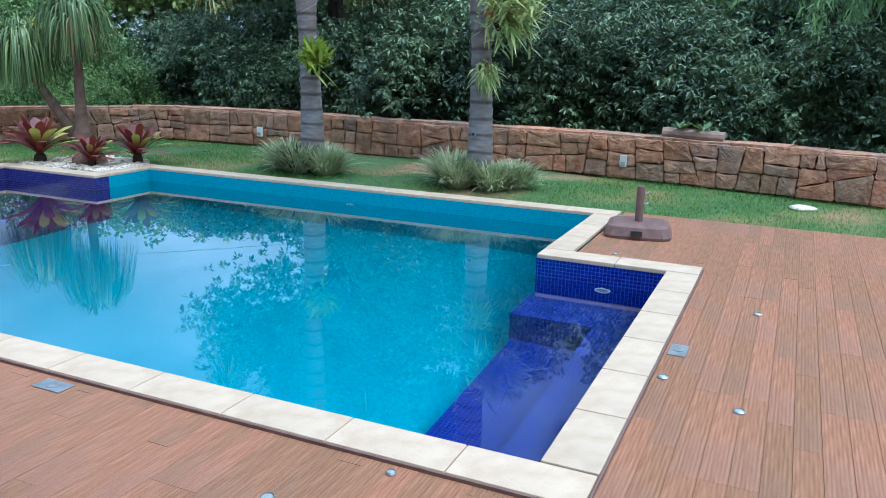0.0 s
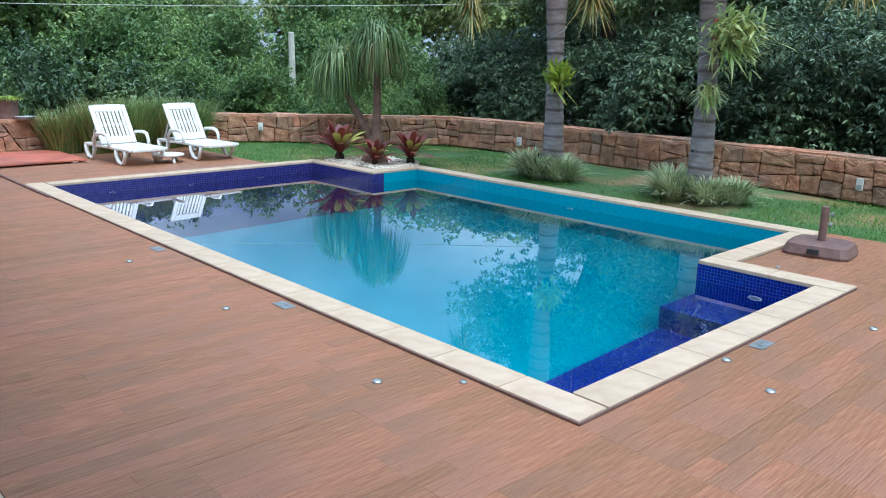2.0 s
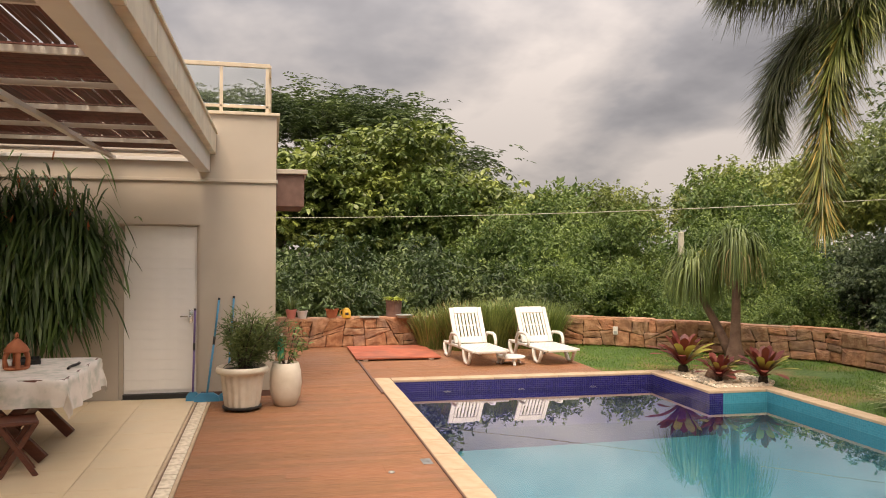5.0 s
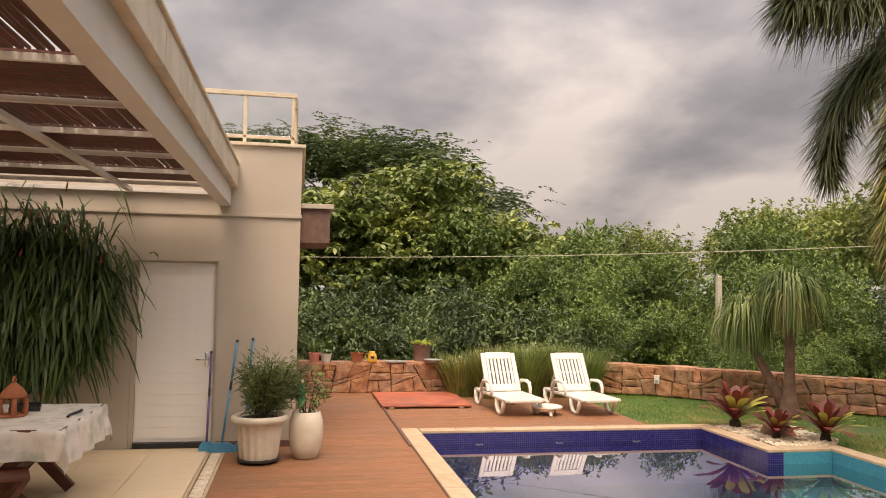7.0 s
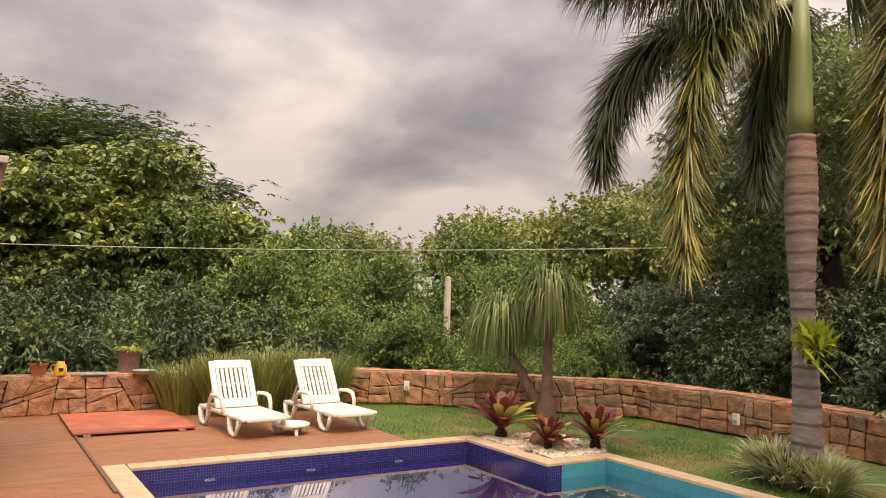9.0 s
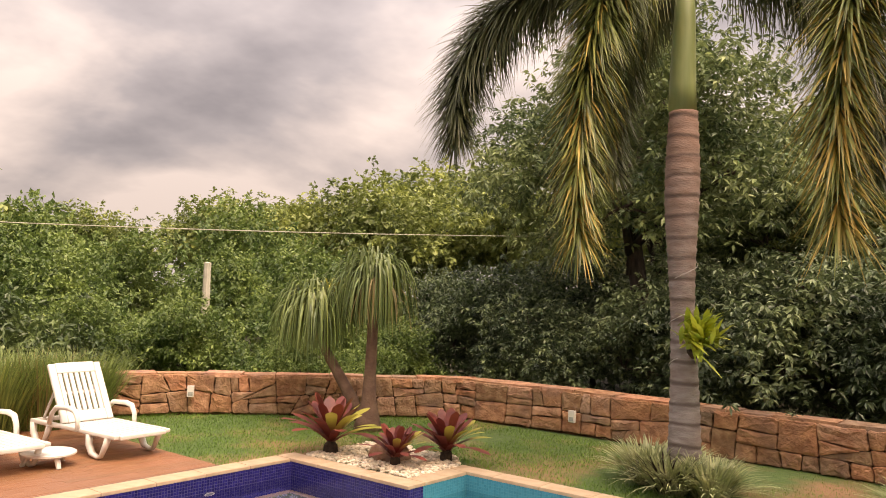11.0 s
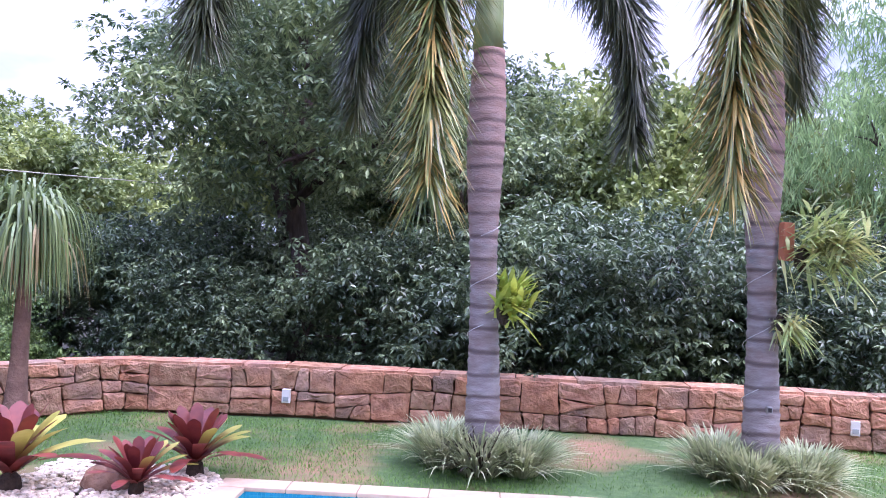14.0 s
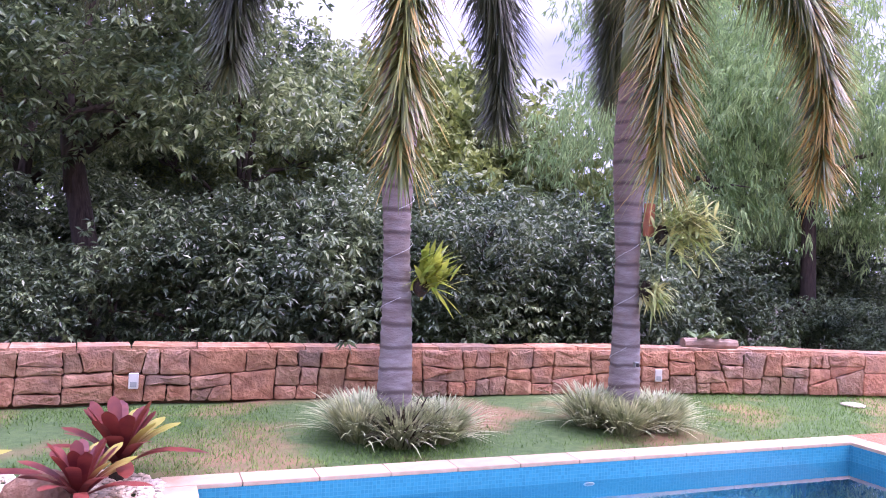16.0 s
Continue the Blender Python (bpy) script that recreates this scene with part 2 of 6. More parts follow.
M_SOIL = mat("potting_soil", (0.03, 0.02, 0.013), (0.06, 0.04, 0.025), rough=1, scale=30, bump=0.6)
M_MAT = mat("faded_red_board", (0.40, 0.095, 0.05), (0.50, 0.15, 0.085), rough=0.7, scale=3, stain=(0.20, 0.075, 0.05), sscale=2.0, samount=0.7)
M_CLOTH = mat("printed_tablecloth", (0.70, 0.64, 0.58), (0.80, 0.75, 0.69), rough=0.85, scale=6, stain=(0.36, 0.42, 0.34), sscale=8, samount=0.65)
M_PEBBLE = mat("white_pebble", (0.56, 0.46, 0.33), (0.78, 0.68, 0.53), rough=0.7, scale=20, island=0.25)
M_YELLOW = mat("yellow_plastic", (0.65, 0.36, 0.05), (0.72, 0.42, 0.07), rough=0.5)
M_PINK = mat("pink_plastic", (0.62, 0.22, 0.18), (0.68, 0.27, 0.22), rough=0.5)
M_GREENPL = mat("green_bottle", (0.02, 0.28, 0.15), (0.03, 0.35, 0.2), rough=0.3)
M_LIGHTDISC = mat("frosted_disc", (0.26, 0.28, 0.26), (0.38, 0.40, 0.37), rough=0.3)
M_CEIL = mat("pale_post", (0.50, 0.47, 0.36), (0.6, 0.56, 0.45), rough=0.9, scale=6)
M_LOG = mat("pale_log", (0.26, 0.17, 0.12), (0.38, 0.27, 0.20), rough=0.9, scale=8, stretch=(1, 5, 5), bump=0.4)

# foliage
F_EVER = mat("evergreen_leaf", (0.085, 0.135, 0.06), (0.31, 0.385, 0.165), rough=0.42, scale=0.9, lo=0.38, hi=0.64, island=0.5, translucent=0.28)
F_DARK = mat("dark_glossy_leaf", (0.06, 0.10, 0.05), (0.21, 0.28, 0.13), rough=0.4, scale=0.9, lo=0.38, hi=0.64, island=0.5, translucent=0.2)
# bright yellow-green leaf: sunlight on the far crowns is part of the colour
F_SUNLIT = mat("sunlit_green_leaf", (0.12, 0.17, 0.05), (0.33, 0.385, 0.11), rough=0.45, scale=0.7, lo=0.38, hi=0.64, island=0.35, translucent=0.3)
F_MANGO = mat("broad_green_leaf", (0.11, 0.165, 0.045), (0.32, 0.385, 0.10), rough=0.4, scale=0.9, lo=0.38, hi=0.64, island=0.45, translucent=0.22)
F_LIGHT = mat("fresh_green_leaf", (0.085, 0.155, 0.04), (0.25, 0.345, 0.095), rough=0.48, scale=0.9, lo=0.38, hi=0.64, island=0.4, translucent=0.3)
F_MID = mat("mid_green_leaf", (0.085, 0.155, 0.05), (0.24, 0.34, 0.11), rough=0.45, scale=0.9, lo=0.38, hi=0.64, island=0.4, translucent=0.22)
# mid green leaf darkened: the trees' shade is put into this colour
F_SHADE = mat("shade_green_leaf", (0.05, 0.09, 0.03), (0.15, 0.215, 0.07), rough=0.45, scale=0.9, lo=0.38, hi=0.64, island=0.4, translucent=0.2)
F_FEATHER = mat("feathery_green_leaf", (0.06, 0.10, 0.04), (0.15, 0.21, 0.075), rough=0.55, scale=0.9, lo=0.38, hi=0.64, island=0.35, translucent=0.2)
F_PALE = mat("pale_green_leaf", (0.20, 0.32, 0.12), (0.42, 0.57, 0.24), rough=0.55, scale=0.9, lo=0.38, hi=0.64, island=0.35, translucent=0.45)
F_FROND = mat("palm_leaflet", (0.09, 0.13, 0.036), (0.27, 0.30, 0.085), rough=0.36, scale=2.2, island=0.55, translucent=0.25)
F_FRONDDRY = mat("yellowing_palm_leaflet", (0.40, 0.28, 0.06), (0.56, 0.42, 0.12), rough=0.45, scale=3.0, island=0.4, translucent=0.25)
# darker copy of the palm leaflet, with shade put into its colour
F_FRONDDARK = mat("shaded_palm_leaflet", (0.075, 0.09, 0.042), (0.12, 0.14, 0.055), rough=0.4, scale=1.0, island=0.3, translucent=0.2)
F_PONY = mat("ponytail_leaf", (0.09, 0.145, 0.045), (0.20, 0.265, 0.09), rough=0.4, scale=1.2, island=0.35, translucent=0.2)
F_PONYLIGHT = mat("fresh_ponytail_leaf", (0.17, 0.25, 0.07), (0.30, 0.37, 0.13), rough=0.4, scale=1.2, island=0.35, translucent=0.25)
F_BROM = mat("burgundy_bromeliad_leaf", (0.10, 0.016, 0.015), (0.25, 0.055, 0.032), rough=0.5, scale=5, island=0.35, translucent=0.15)
F_BROMTIP = mat("yellow_green_bromeliad_leaf", (0.34, 0.33, 0.05), (0.50, 0.44, 0.09), rough=0.5, scale=5, island=0.3, translucent=0.2)
F_LIRI = mat("variegated_grass_blade", (0.29, 0.35, 0.145), (0.62, 0.63, 0.37), rough=0.5, scale=6, island=0.3, translucent=0.25)
F_TALLGRASS = mat("tall_grass_blade", (0.13, 0.20, 0.05), (0.28, 0.35, 0.10), rough=0.5, scale=1.5, island=0.4, translucent=0.25)
F_DRYGRASS = mat("dry_grass_blade", (0.30, 0.24, 0.09), (0.40, 0.31, 0.14), rough=0.6, scale=3, island=0.3, translucent=0.25)
F_LAWN = mat("grass_blade", (0.075, 0.175, 0.022), (0.15, 0.27, 0.038), rough=0.6, scale=0.9, island=0.35, translucent=0.25)
F_FERN = mat("yellow_green_fern", (0.30, 0.40, 0.05), (0.58, 0.62, 0.10), rough=0.4, scale=5, island=0.3, translucent=0.3)
F_STAG = mat("staghorn_leaf", (0.40, 0.52, 0.16), (0.74, 0.74, 0.34), rough=0.45, scale=4, island=0.35, translucent=0.25)
F_POTTED = mat("fine_dark_green_leaf", (0.075, 0.125, 0.04), (0.15, 0.21, 0.07), rough=0.5, scale=3, island=0.35, translucent=0.2)
F_WALLFERN = mat("hanging_fern_leaf", (0.035, 0.085, 0.02), (0.08, 0.145, 0.038), rough=0.42, scale=1.5, island=0.4, translucent=0.2)

# leaf scars ring the palm trunks
N, L = M_PALMTRUNK.node_tree.nodes, M_PALMTRUNK.node_tree.links
p = N["Principled BSDF"]
src = p.inputs["Base Color"].links[0].from_socket
wave, tc, mp, mx, mr = N.new("ShaderNodeTexWave"), N.new("ShaderNodeTexCoord"), N.new("ShaderNodeMapping"), N.new("ShaderNodeMix"), N.new("ShaderNodeMapRange")
wave.wave_type, wave.bands_direction = "BANDS", "Z"
wave.inputs["Scale"].default_value, wave.inputs["Distortion"].default_value, wave.inputs["Detail Scale"].default_value = 1.6, 1.5, 1.6
L.new(tc.outputs["Object"], wave.inputs[0]), L.new(wave.outputs["Fac"], mr.inputs[0])
mr.inputs[1].default_value, mr.inputs[2].default_value, mr.inputs[3].default_value, mr.inputs[4].default_value = 0.0, 0.16, 0.75, 0.0
mx.data_type = "RGBA"
L.new(mr.outputs[0], mx.inputs[0]), L.new(src, mx.inputs[6]), L.new(mx.outputs[2], p.inputs["Base Color"])
mx.inputs[7].default_value = (0.085, 0.055, 0.045, 1)
sepz, mz, bz = N.new("ShaderNodeSeparateXYZ"), N.new("ShaderNodeMapRange"), N.new("ShaderNodeMix")
bz.data_type = "RGBA"
L.new(tc.outputs["Object"], sepz.inputs[0]), L.new(sepz.outputs[2], mz.inputs[0])
mz.inputs[1].default_value, mz.inputs[2].default_value, mz.inputs[4].default_value = 1.5, 3.3, 0.7
bz.inputs[7].default_value = (0.30, 0.165, 0.115, 1)
L.new(mz.outputs[0], bz.inputs[0]), L.new(src, bz.inputs[6]), L.new(bz.outputs[2], mx.inputs[6])

# deck boards carry fine ribs along their length
for m in (M_PLANK, M_PLANK2):
    N, L = m.node_tree.nodes, m.node_tree.links
    p = N["Principled BSDF"]
    old = p.inputs["Normal"].links[0].from_node
    wave = N.new("ShaderNodeTexWave")
    wave.wave_type, wave.bands_direction = "BANDS", "X"
    wave.inputs["Scale"].default_value = 20.0
    tc = N.new("ShaderNodeTexCoord")
    L.new(tc.outputs["Object"], wave.inputs[0])
    b2 = N.new("ShaderNodeBump")
    b2.inputs["Strength"].default_value, b2.inputs["Distance"].default_value = 0.35, 0.006
    L.new(wave.outputs["Fac"], b2.inputs["Height"]), L.new(old.outputs[0], b2.inputs["Normal"]), L.new(b2.outputs[0], p.inputs["Normal"])

# bromeliad leaves turn from burgundy at the heart to yellow-green at the tips
N, L = F_BROMTIP.node_tree.nodes, F_BROMTIP.node_tree.links
p = N["Principled BSDF"]
src = p.inputs["Base Color"].links[0].from_socket
tc, dist, mr, mx = N.new("ShaderNodeTexCoord"), N.new("ShaderNodeVectorMath"), N.new("ShaderNodeMapRange"), N.new("ShaderNodeMix")
dist.operation = "LENGTH"
mr.inputs[1].default_value, mr.inputs[2].default_value = 0.21, 0.43
mx.data_type = "RGBA"
mx.inputs[6].default_value = (0.17, 0.022, 0.022, 1)
L.new(tc.outputs["Object"], dist.inputs[0]), L.new(dist.outputs["Value"], mr.inputs[0]), L.new(mr.outputs[0], mx.inputs[0]), L.new(src, mx.inputs[7])
for link in list(src.links):
    L.new(mx.outputs[2], link.to_socket) if link.to_node != mx else None

# stones differ in hue, from orange rust to greyish pink
N, L = M_STONE.node_tree.nodes, M_STONE.node_tree.links
p = N["Principled BSDF"]
src = p.inputs["Base Color"].links[0].from_socket
info, ramp2, mul = N.new("ShaderNodeObjectInfo"), N.new("ShaderNodeValToRGB"), N.new("ShaderNodeMix")
white = N.new("ShaderNodeTexWhiteNoise")
white.noise_dimensions = "1D"
L.new(info.outputs["Random"], white.inputs["W"]), L.new(white.outputs["Value"], ramp2.inputs[0])
ramp2.color_ramp.elements[0].color, ramp2.color_ramp.elements[1].color = (1.10, 0.90, 0.78, 1), (0.92, 0.98, 1.05, 1)
e = ramp2.color_ramp.elements.new(0.45)
e.color = (1.08, 1.0, 0.92, 1)
mul.data_type, mul.blend_type = "RGBA", "MULTIPLY"
mul.inputs[0].default_value = 1.0
L.new(src, mul.inputs[6]), L.new(ramp2.outputs[0], mul.inputs[7]), L.new(mul.outputs[2], p.inputs["Base Color"])

# glass and water
M_GLASS = bpy.data.materials.new("clear_glass")
M_GLASS.use_nodes = True
p = M_GLASS.node_tree.nodes["Principled BSDF"]
p.inputs["Base Color"].default_value, p.inputs["Roughness"].default_value, p.inputs["Transmission Weight"].default_value, p.inputs["IOR"].default_value = (0.93, 0.96, 0.94, 1), 0.02, 1.0, 1.45
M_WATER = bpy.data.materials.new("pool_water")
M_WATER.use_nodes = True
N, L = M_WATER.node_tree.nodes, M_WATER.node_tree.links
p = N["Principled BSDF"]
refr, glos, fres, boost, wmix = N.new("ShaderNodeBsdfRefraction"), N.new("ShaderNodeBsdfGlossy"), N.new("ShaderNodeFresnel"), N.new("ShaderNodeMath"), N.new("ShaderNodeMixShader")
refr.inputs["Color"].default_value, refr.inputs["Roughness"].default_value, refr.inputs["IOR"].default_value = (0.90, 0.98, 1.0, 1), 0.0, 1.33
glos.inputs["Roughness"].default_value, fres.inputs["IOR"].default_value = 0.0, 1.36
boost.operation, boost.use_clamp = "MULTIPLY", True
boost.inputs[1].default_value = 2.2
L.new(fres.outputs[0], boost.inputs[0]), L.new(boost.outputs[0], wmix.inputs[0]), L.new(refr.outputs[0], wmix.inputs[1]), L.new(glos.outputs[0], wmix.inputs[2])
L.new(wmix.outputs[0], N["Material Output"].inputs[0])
tc, no, bp = N.new("ShaderNodeTexCoord"), N.new("ShaderNodeTexNoise"), N.new("ShaderNodeBump")
no.inputs["Scale"].default_value, no.inputs["Detail"].default_value = 2.2, 3
bp.inputs["Strength"].default_value, bp.inputs["Distance"].default_value = 0.012, 0.02
L.new(tc.outputs["Object"], no.inputs[0]), L.new(no.outputs[0], bp.inputs["Height"])
for s in (refr, glos, fres):
    L.new(bp.outputs[0], s.inputs["Normal"])


# ---- mesh helpers ----
def finish(name, bm, material, smooth=False):
    me = bpy.data.meshes.new(name)
    bm.to_mesh(me)
    bm.free()
    me.materials.append(material)
    if smooth:
        me.polygons.foreach_set("use_smooth", [True] * len(me.polygons))
    return me


def thing(name, x=0, y=0, z=0, rz=0, label="", category="", group="", kind=""):
    ob = new(name)
    ob.empty_display_size = 0.1
    ob.matrix_world = pose(x, y, z, 0, 0, rz)
    return tagged(ob, label, category, group, kind)


def part(name, bm, material, parent=None, label="", smooth=False, at=None):
    ob = new(name, finish(name, bm, material, smooth))
    if parent is not None:
        ob.parent = parent
    if at is not None:
        ob.matrix_basis = at
    return tagged(ob, label)


def single(name, bm, material, label, category, group="", kind="", smooth=False, at=None):
    return tagged(part(name, bm, material, None, label, smooth, at), label, category, group, kind)


def box(bm, x0, x1, y0, y1, z0, z1, bevel=0.0, m=None):
    mt = Matrix.Translation(((x0 + x1) / 2, (y0 + y1) / 2, (z0 + z1) / 2)) @ Matrix.Diagonal((abs(x1 - x0), abs(y1 - y0), abs(z1 - z0), 1))
    r = bmesh.ops.create_cube(bm, size=1, matrix=(m @ mt) if m else mt)
    if bevel:
        bmesh.ops.bevel(bm, geom=list({ed for v in r["verts"] for ed in v.link_edges}), offset=bevel, segments=2, affect="EDGES", profile=0.6)
    return bm


def B(*a, **k):
    return box(bmesh.new(), *a, **k)


def lathe(profile, n=24, bm=None, wob=None):
    """Turns (radius, height) pairs round z."""
    bm = bm or bmesh.new()
    rings = []
    for r, z in profile:
        rings.append([bm.verts.new((r * (wob(i / n) if wob else 1) * math.cos(2 * math.pi * i / n), r * (wob(i / n) if wob else 1) * math.sin(2 * math.pi * i / n), z)) for i in range(n)])
    for a, b in zip(rings, rings[1:]):
        for i in range(n):
            bm.faces.new((a[i], a[(i + 1) % n], b[(i + 1) % n], b[i]))
    bm.faces.new(rings[0][::-1]), bm.faces.new(rings[-1])
    return bm


def tube(points, radii, n=8, bm=None):
    """A tapered tube along points."""
    bm = bm or bmesh.new()
    pts = [Vector(q) for q in points]
    rings = []
    for i, q in enumerate(pts):
        d = (pts[min(i + 1, len(pts) - 1)] - pts[max(i - 1, 0)]).normalized()
        u = d.orthogonal().normalized() if i == 0 else (u - d * u.dot(d)).normalized()
        w = d.cross(u)
        r = radii[i] if hasattr(radii, "__len__") else radii
        rings.append([bm.verts.new(q + u * (r * math.cos(2 * math.pi * k / n)) + w * (r * math.sin(2 * math.pi * k / n))) for k in range(n)])
    for a, b in zip(rings, rings[1:]):
        for k in range(n):
            bm.faces.new((a[k], a[(k + 1) % n], b[(k + 1) % n], b[k]))
    bm.faces.new(rings[0][::-1]), bm.faces.new(rings[-1])
    return bm


def np_mesh(name, verts, faces, material):
    """Mesh from arrays of vertices (n,3) and triangles (m,3)."""
    me = bpy.data.meshes.new(name)
    me.vertices.add(len(verts))
    me.vertices.foreach_set("co", np.asarray(verts, np.float32).ravel())
    me.loops.add(faces.size)
    me.loops.foreach_set("vertex_index", faces.astype(np.int32).ravel())
    me.polygons.add(len(faces))
    me.polygons.foreach_set("loop_start", np.arange(0, faces.size, 3, dtype=np.int32))
    me.update(calc_edges=True)
    me.polygons.foreach_set("use_smooth", np.zeros(len(faces), bool))
    me.materials.append(material)
    return me


def unit(v):
    return v / np.maximum(np.linalg.norm(v, axis=1, keepdims=True), 1e-6)


def leaf_mesh(name, P, D, Ln, Wd, material, rng, droop=0.15, broad=False):
    """One folded leaf at each of P along D: a rhomb, or with broad a longer oval."""
    n = len(P)
    D = unit(D)
    U = unit(np.cross(D, np.array([0, 0, 1.0]) + rng.normal(0, 0.45, (n, 3))))
    Nn = np.cross(U, D)
    Ln, Wd = np.asarray(Ln).reshape(-1, 1) * np.ones((n, 1)), np.asarray(Wd).reshape(-1, 1) * np.ones((n, 1))
    down = np.array([0, 0, 1.0]) * Ln * droop
    tip = P + D * Ln - down
    if not broad:
        mid = P + D * Ln * 0.45
        V = np.stack([P, mid + U * Wd / 2 + Nn * Wd * 0.12, tip, mid - U * Wd / 2 + Nn * Wd * 0.12], 1).reshape(-1, 3)
        k = np.arange(n)[:, None] * 4
        F = np.concatenate([k + [0, 1, 2], k + [0, 2, 3]], 1).reshape(-1, 3)
        return np_mesh(name, V, F, material)
    lo, hi = P + D * Ln * 0.28 - down * 0.08 + Nn * Wd * 0.1, P + D * Ln * 0.70 - down * 0.5 + Nn * Wd * 0.1
    V = np.stack([P, lo + U * Wd * 0.46, hi + U * Wd * 0.40, tip, hi - U * Wd * 0.40, lo - U * Wd * 0.46], 1).reshape(-1, 3)
    k = np.arange(n)[:, None] * 6
    F = np.concatenate([k + [0, 1, 5], k + [1, 2, 4], k + [1, 4, 5], k + [2, 3, 4]], 1).reshape(-1, 3)
    return np_mesh(name, V, F, material)


def blade_mesh(name, P, D, Ln, Wd, material, rng, droop=0.6, seg=4, strap=False):
    """Long strap leaves that arch over under their weight; droop is the drop in leaf lengths."""
    n = len(P)
    D = unit(D)
    H = D.copy()
    H[:, 2] = 0
    U = unit(np.cross(D + rng.normal(0, 0.02, (n, 3)), np.array([0, 0, 1.0])))
    Ln, Wd, dr = [np.asarray(a, float).reshape(-1, 1) * np.ones((n, 1)) for a in (Ln, Wd, droop)]
    rows = []
    for i in range(seg + 1):
        s = i / seg
        c = P + D * Ln * s + H * Ln * 0.12 * s * s - np.array([0, 0, 1.0]) * Ln * dr * s * s
        w = Wd * (0.55 + 0.9 * s if s < 0.5 else 1.0 * (1 - s) * 2 + 0.02) * 0.5
        if strap:
            w = Wd * (0.55 + 0.6 * s) * math.sqrt(max(0.02, 1 - (max(0.0, s - 0.72) / 0.28) ** 2)) * 0.5
        rows += [c - U * w, c + U * w]
    V = np.stack(rows, 1).reshape(-1, 3)
    k = np.arange(n)[:, None] * (2 * seg + 2)
    F = np.concatenate([np.concatenate([k + [2 * i, 2 * i + 1, 2 * i + 3], k + [2 * i, 2 * i + 3, 2 * i + 2]], 1) for i in range(seg)], 1).reshape(-1, 3)
    return np_mesh(name, V, F, material)


def mesh_part(name, me, parent, label=""):
    ob = new(name, me)
    ob.parent = parent
    return tagged(ob, label)


# ---- structure: ground, pool, deck bed, floor ----
def sheet(name, rects, z0, z1, material, **tags):
    bm = bmesh.new()
    for x0, x1, y0, y1 in rects:
        box(bm, x0, x1, y0, y1, z0, z1)
    return tagged(part(name, bm, material), kind="structure", **tags)


# pool outline: inner edge of the stone rim
PX0, PX1, PX2, PX3 = -9.11, -7.55, -1.84, -0.87
PY0, PY1, PY2, PY3 = 2.66, 5.64, 6.60, 7.45
OUT = [(PX3, PY0), (PX3, PY1), (PX2, PY1), (PX2, PY3), (PX1, PY3), (PX1, PY2), (PX0, PY2), (PX0, PY0)]
WATER_Z, DEEP, SHELF = -0.15, -1.35, -0.50

# ground to the horizon, open where the garden and the pool lie
ground = sheet("ground", [(-600, -16.0, -600, 600), (3.9, 600, -600, 600), (-16.0, 3.9, 12.0, 600), (-16.0, 3.9, -600, -6), (-13.0, 3.9, -6, 0.1)], -0.7, -0.12, M_GROUND, label="dark leaf-littered soil under the trees", category="ground")

# lawn: a gently uneven sheet between the pool, the deck and the stone wall
bm = bmesh.new()
for x0, x1, y0, y1 in [(-16, -9.35, 5.95, 12.0), (-9.35, -7.78, 6.83, 12.0), (-7.78, -1.6, 7.69, 12.0), (-1.6, 3.9, 7.74, 12.0), (-16, -13.0, -6, 5.95)]:
    nx, ny = max(1, int((x1 - x0) / 0.35)), max(1, int((y1 - y0) / 0.35))
    vs = [[bm.verts.new((x0 + (x1 - x0) * i / nx, y0 + (y1 - y0) * j / ny, 0.0)) for j in range(ny + 1)] for i in range(nx + 1)]
    for i in range(nx):
        for j in range(ny):
            bm.faces.new((vs[i][j], vs[i + 1][j], vs[i + 1][j + 1], vs[i][j + 1]))
for v in bm.verts:
    v.co.z = -0.03 + 0.022 * noise.noise((v.co.x * 0.9, v.co.y * 0.9, 3.0)) + (0.05 if v.co.y > 8.3 and -7 < v.co.x < -2.4 else 0.0) * max(0, noise.noise((v.co.x * 0.6, 4.0, 1.0)) + 0.4)
lawn = tagged(part("lawn", bm, M_LAWN, smooth=True), "trodden green lawn with bare reddish patches", "lawn", kind="structure")

deck_rects = [(-13.0, -9.35, 0.32, 5.95), (-9.35, 3.9, 0.32, 2.43), (-0.645, 3.9, 2.43, 7.74), (-1.6, -0.645, 5.84, 7.74)]
deck = sheet("deck", [(x0, x1, y0, y1) for x0, x1, y0, y1 in deck_rects], -0.5, -0.022, M_DECKBED, label="reddish-brown ribbed board deck round the pool", category="deck")
floor = sheet("floor", [(-8.42, 3.9, -4.2, 0.12)], -0.5, -0.016, M_JOINT, label="beige polished floor tiles under the pergola", category="floor")

# pool shell: each wall and floor a slab of its own
def shell(name, rects, material, label):
    bm = bmesh.new()
    for r in rects:
        box(bm, *r)
    return tagged(part(name, bm, material), label, "pool", kind="structure")


T = 0.2
shell("pool_wall_1", [(PX1 + T, PX2 + T, PY3, PY3 + T, DEEP, -0.012), (PX1, PX1 + T, PY3, PY3 + T, DEEP, -0.012), (PX2, PX2 + T, PY1 + T, PY3, DEEP, -0.012), (PX1 - T, PX1, PY2 + 0.004, PY3 + T, DEEP, -0.012), (PX1 - 0.004, PX2, PY0 - T, PY0, DEEP, -0.012)], M_TEAL, "turquoise mosaic walls of the deep pool")
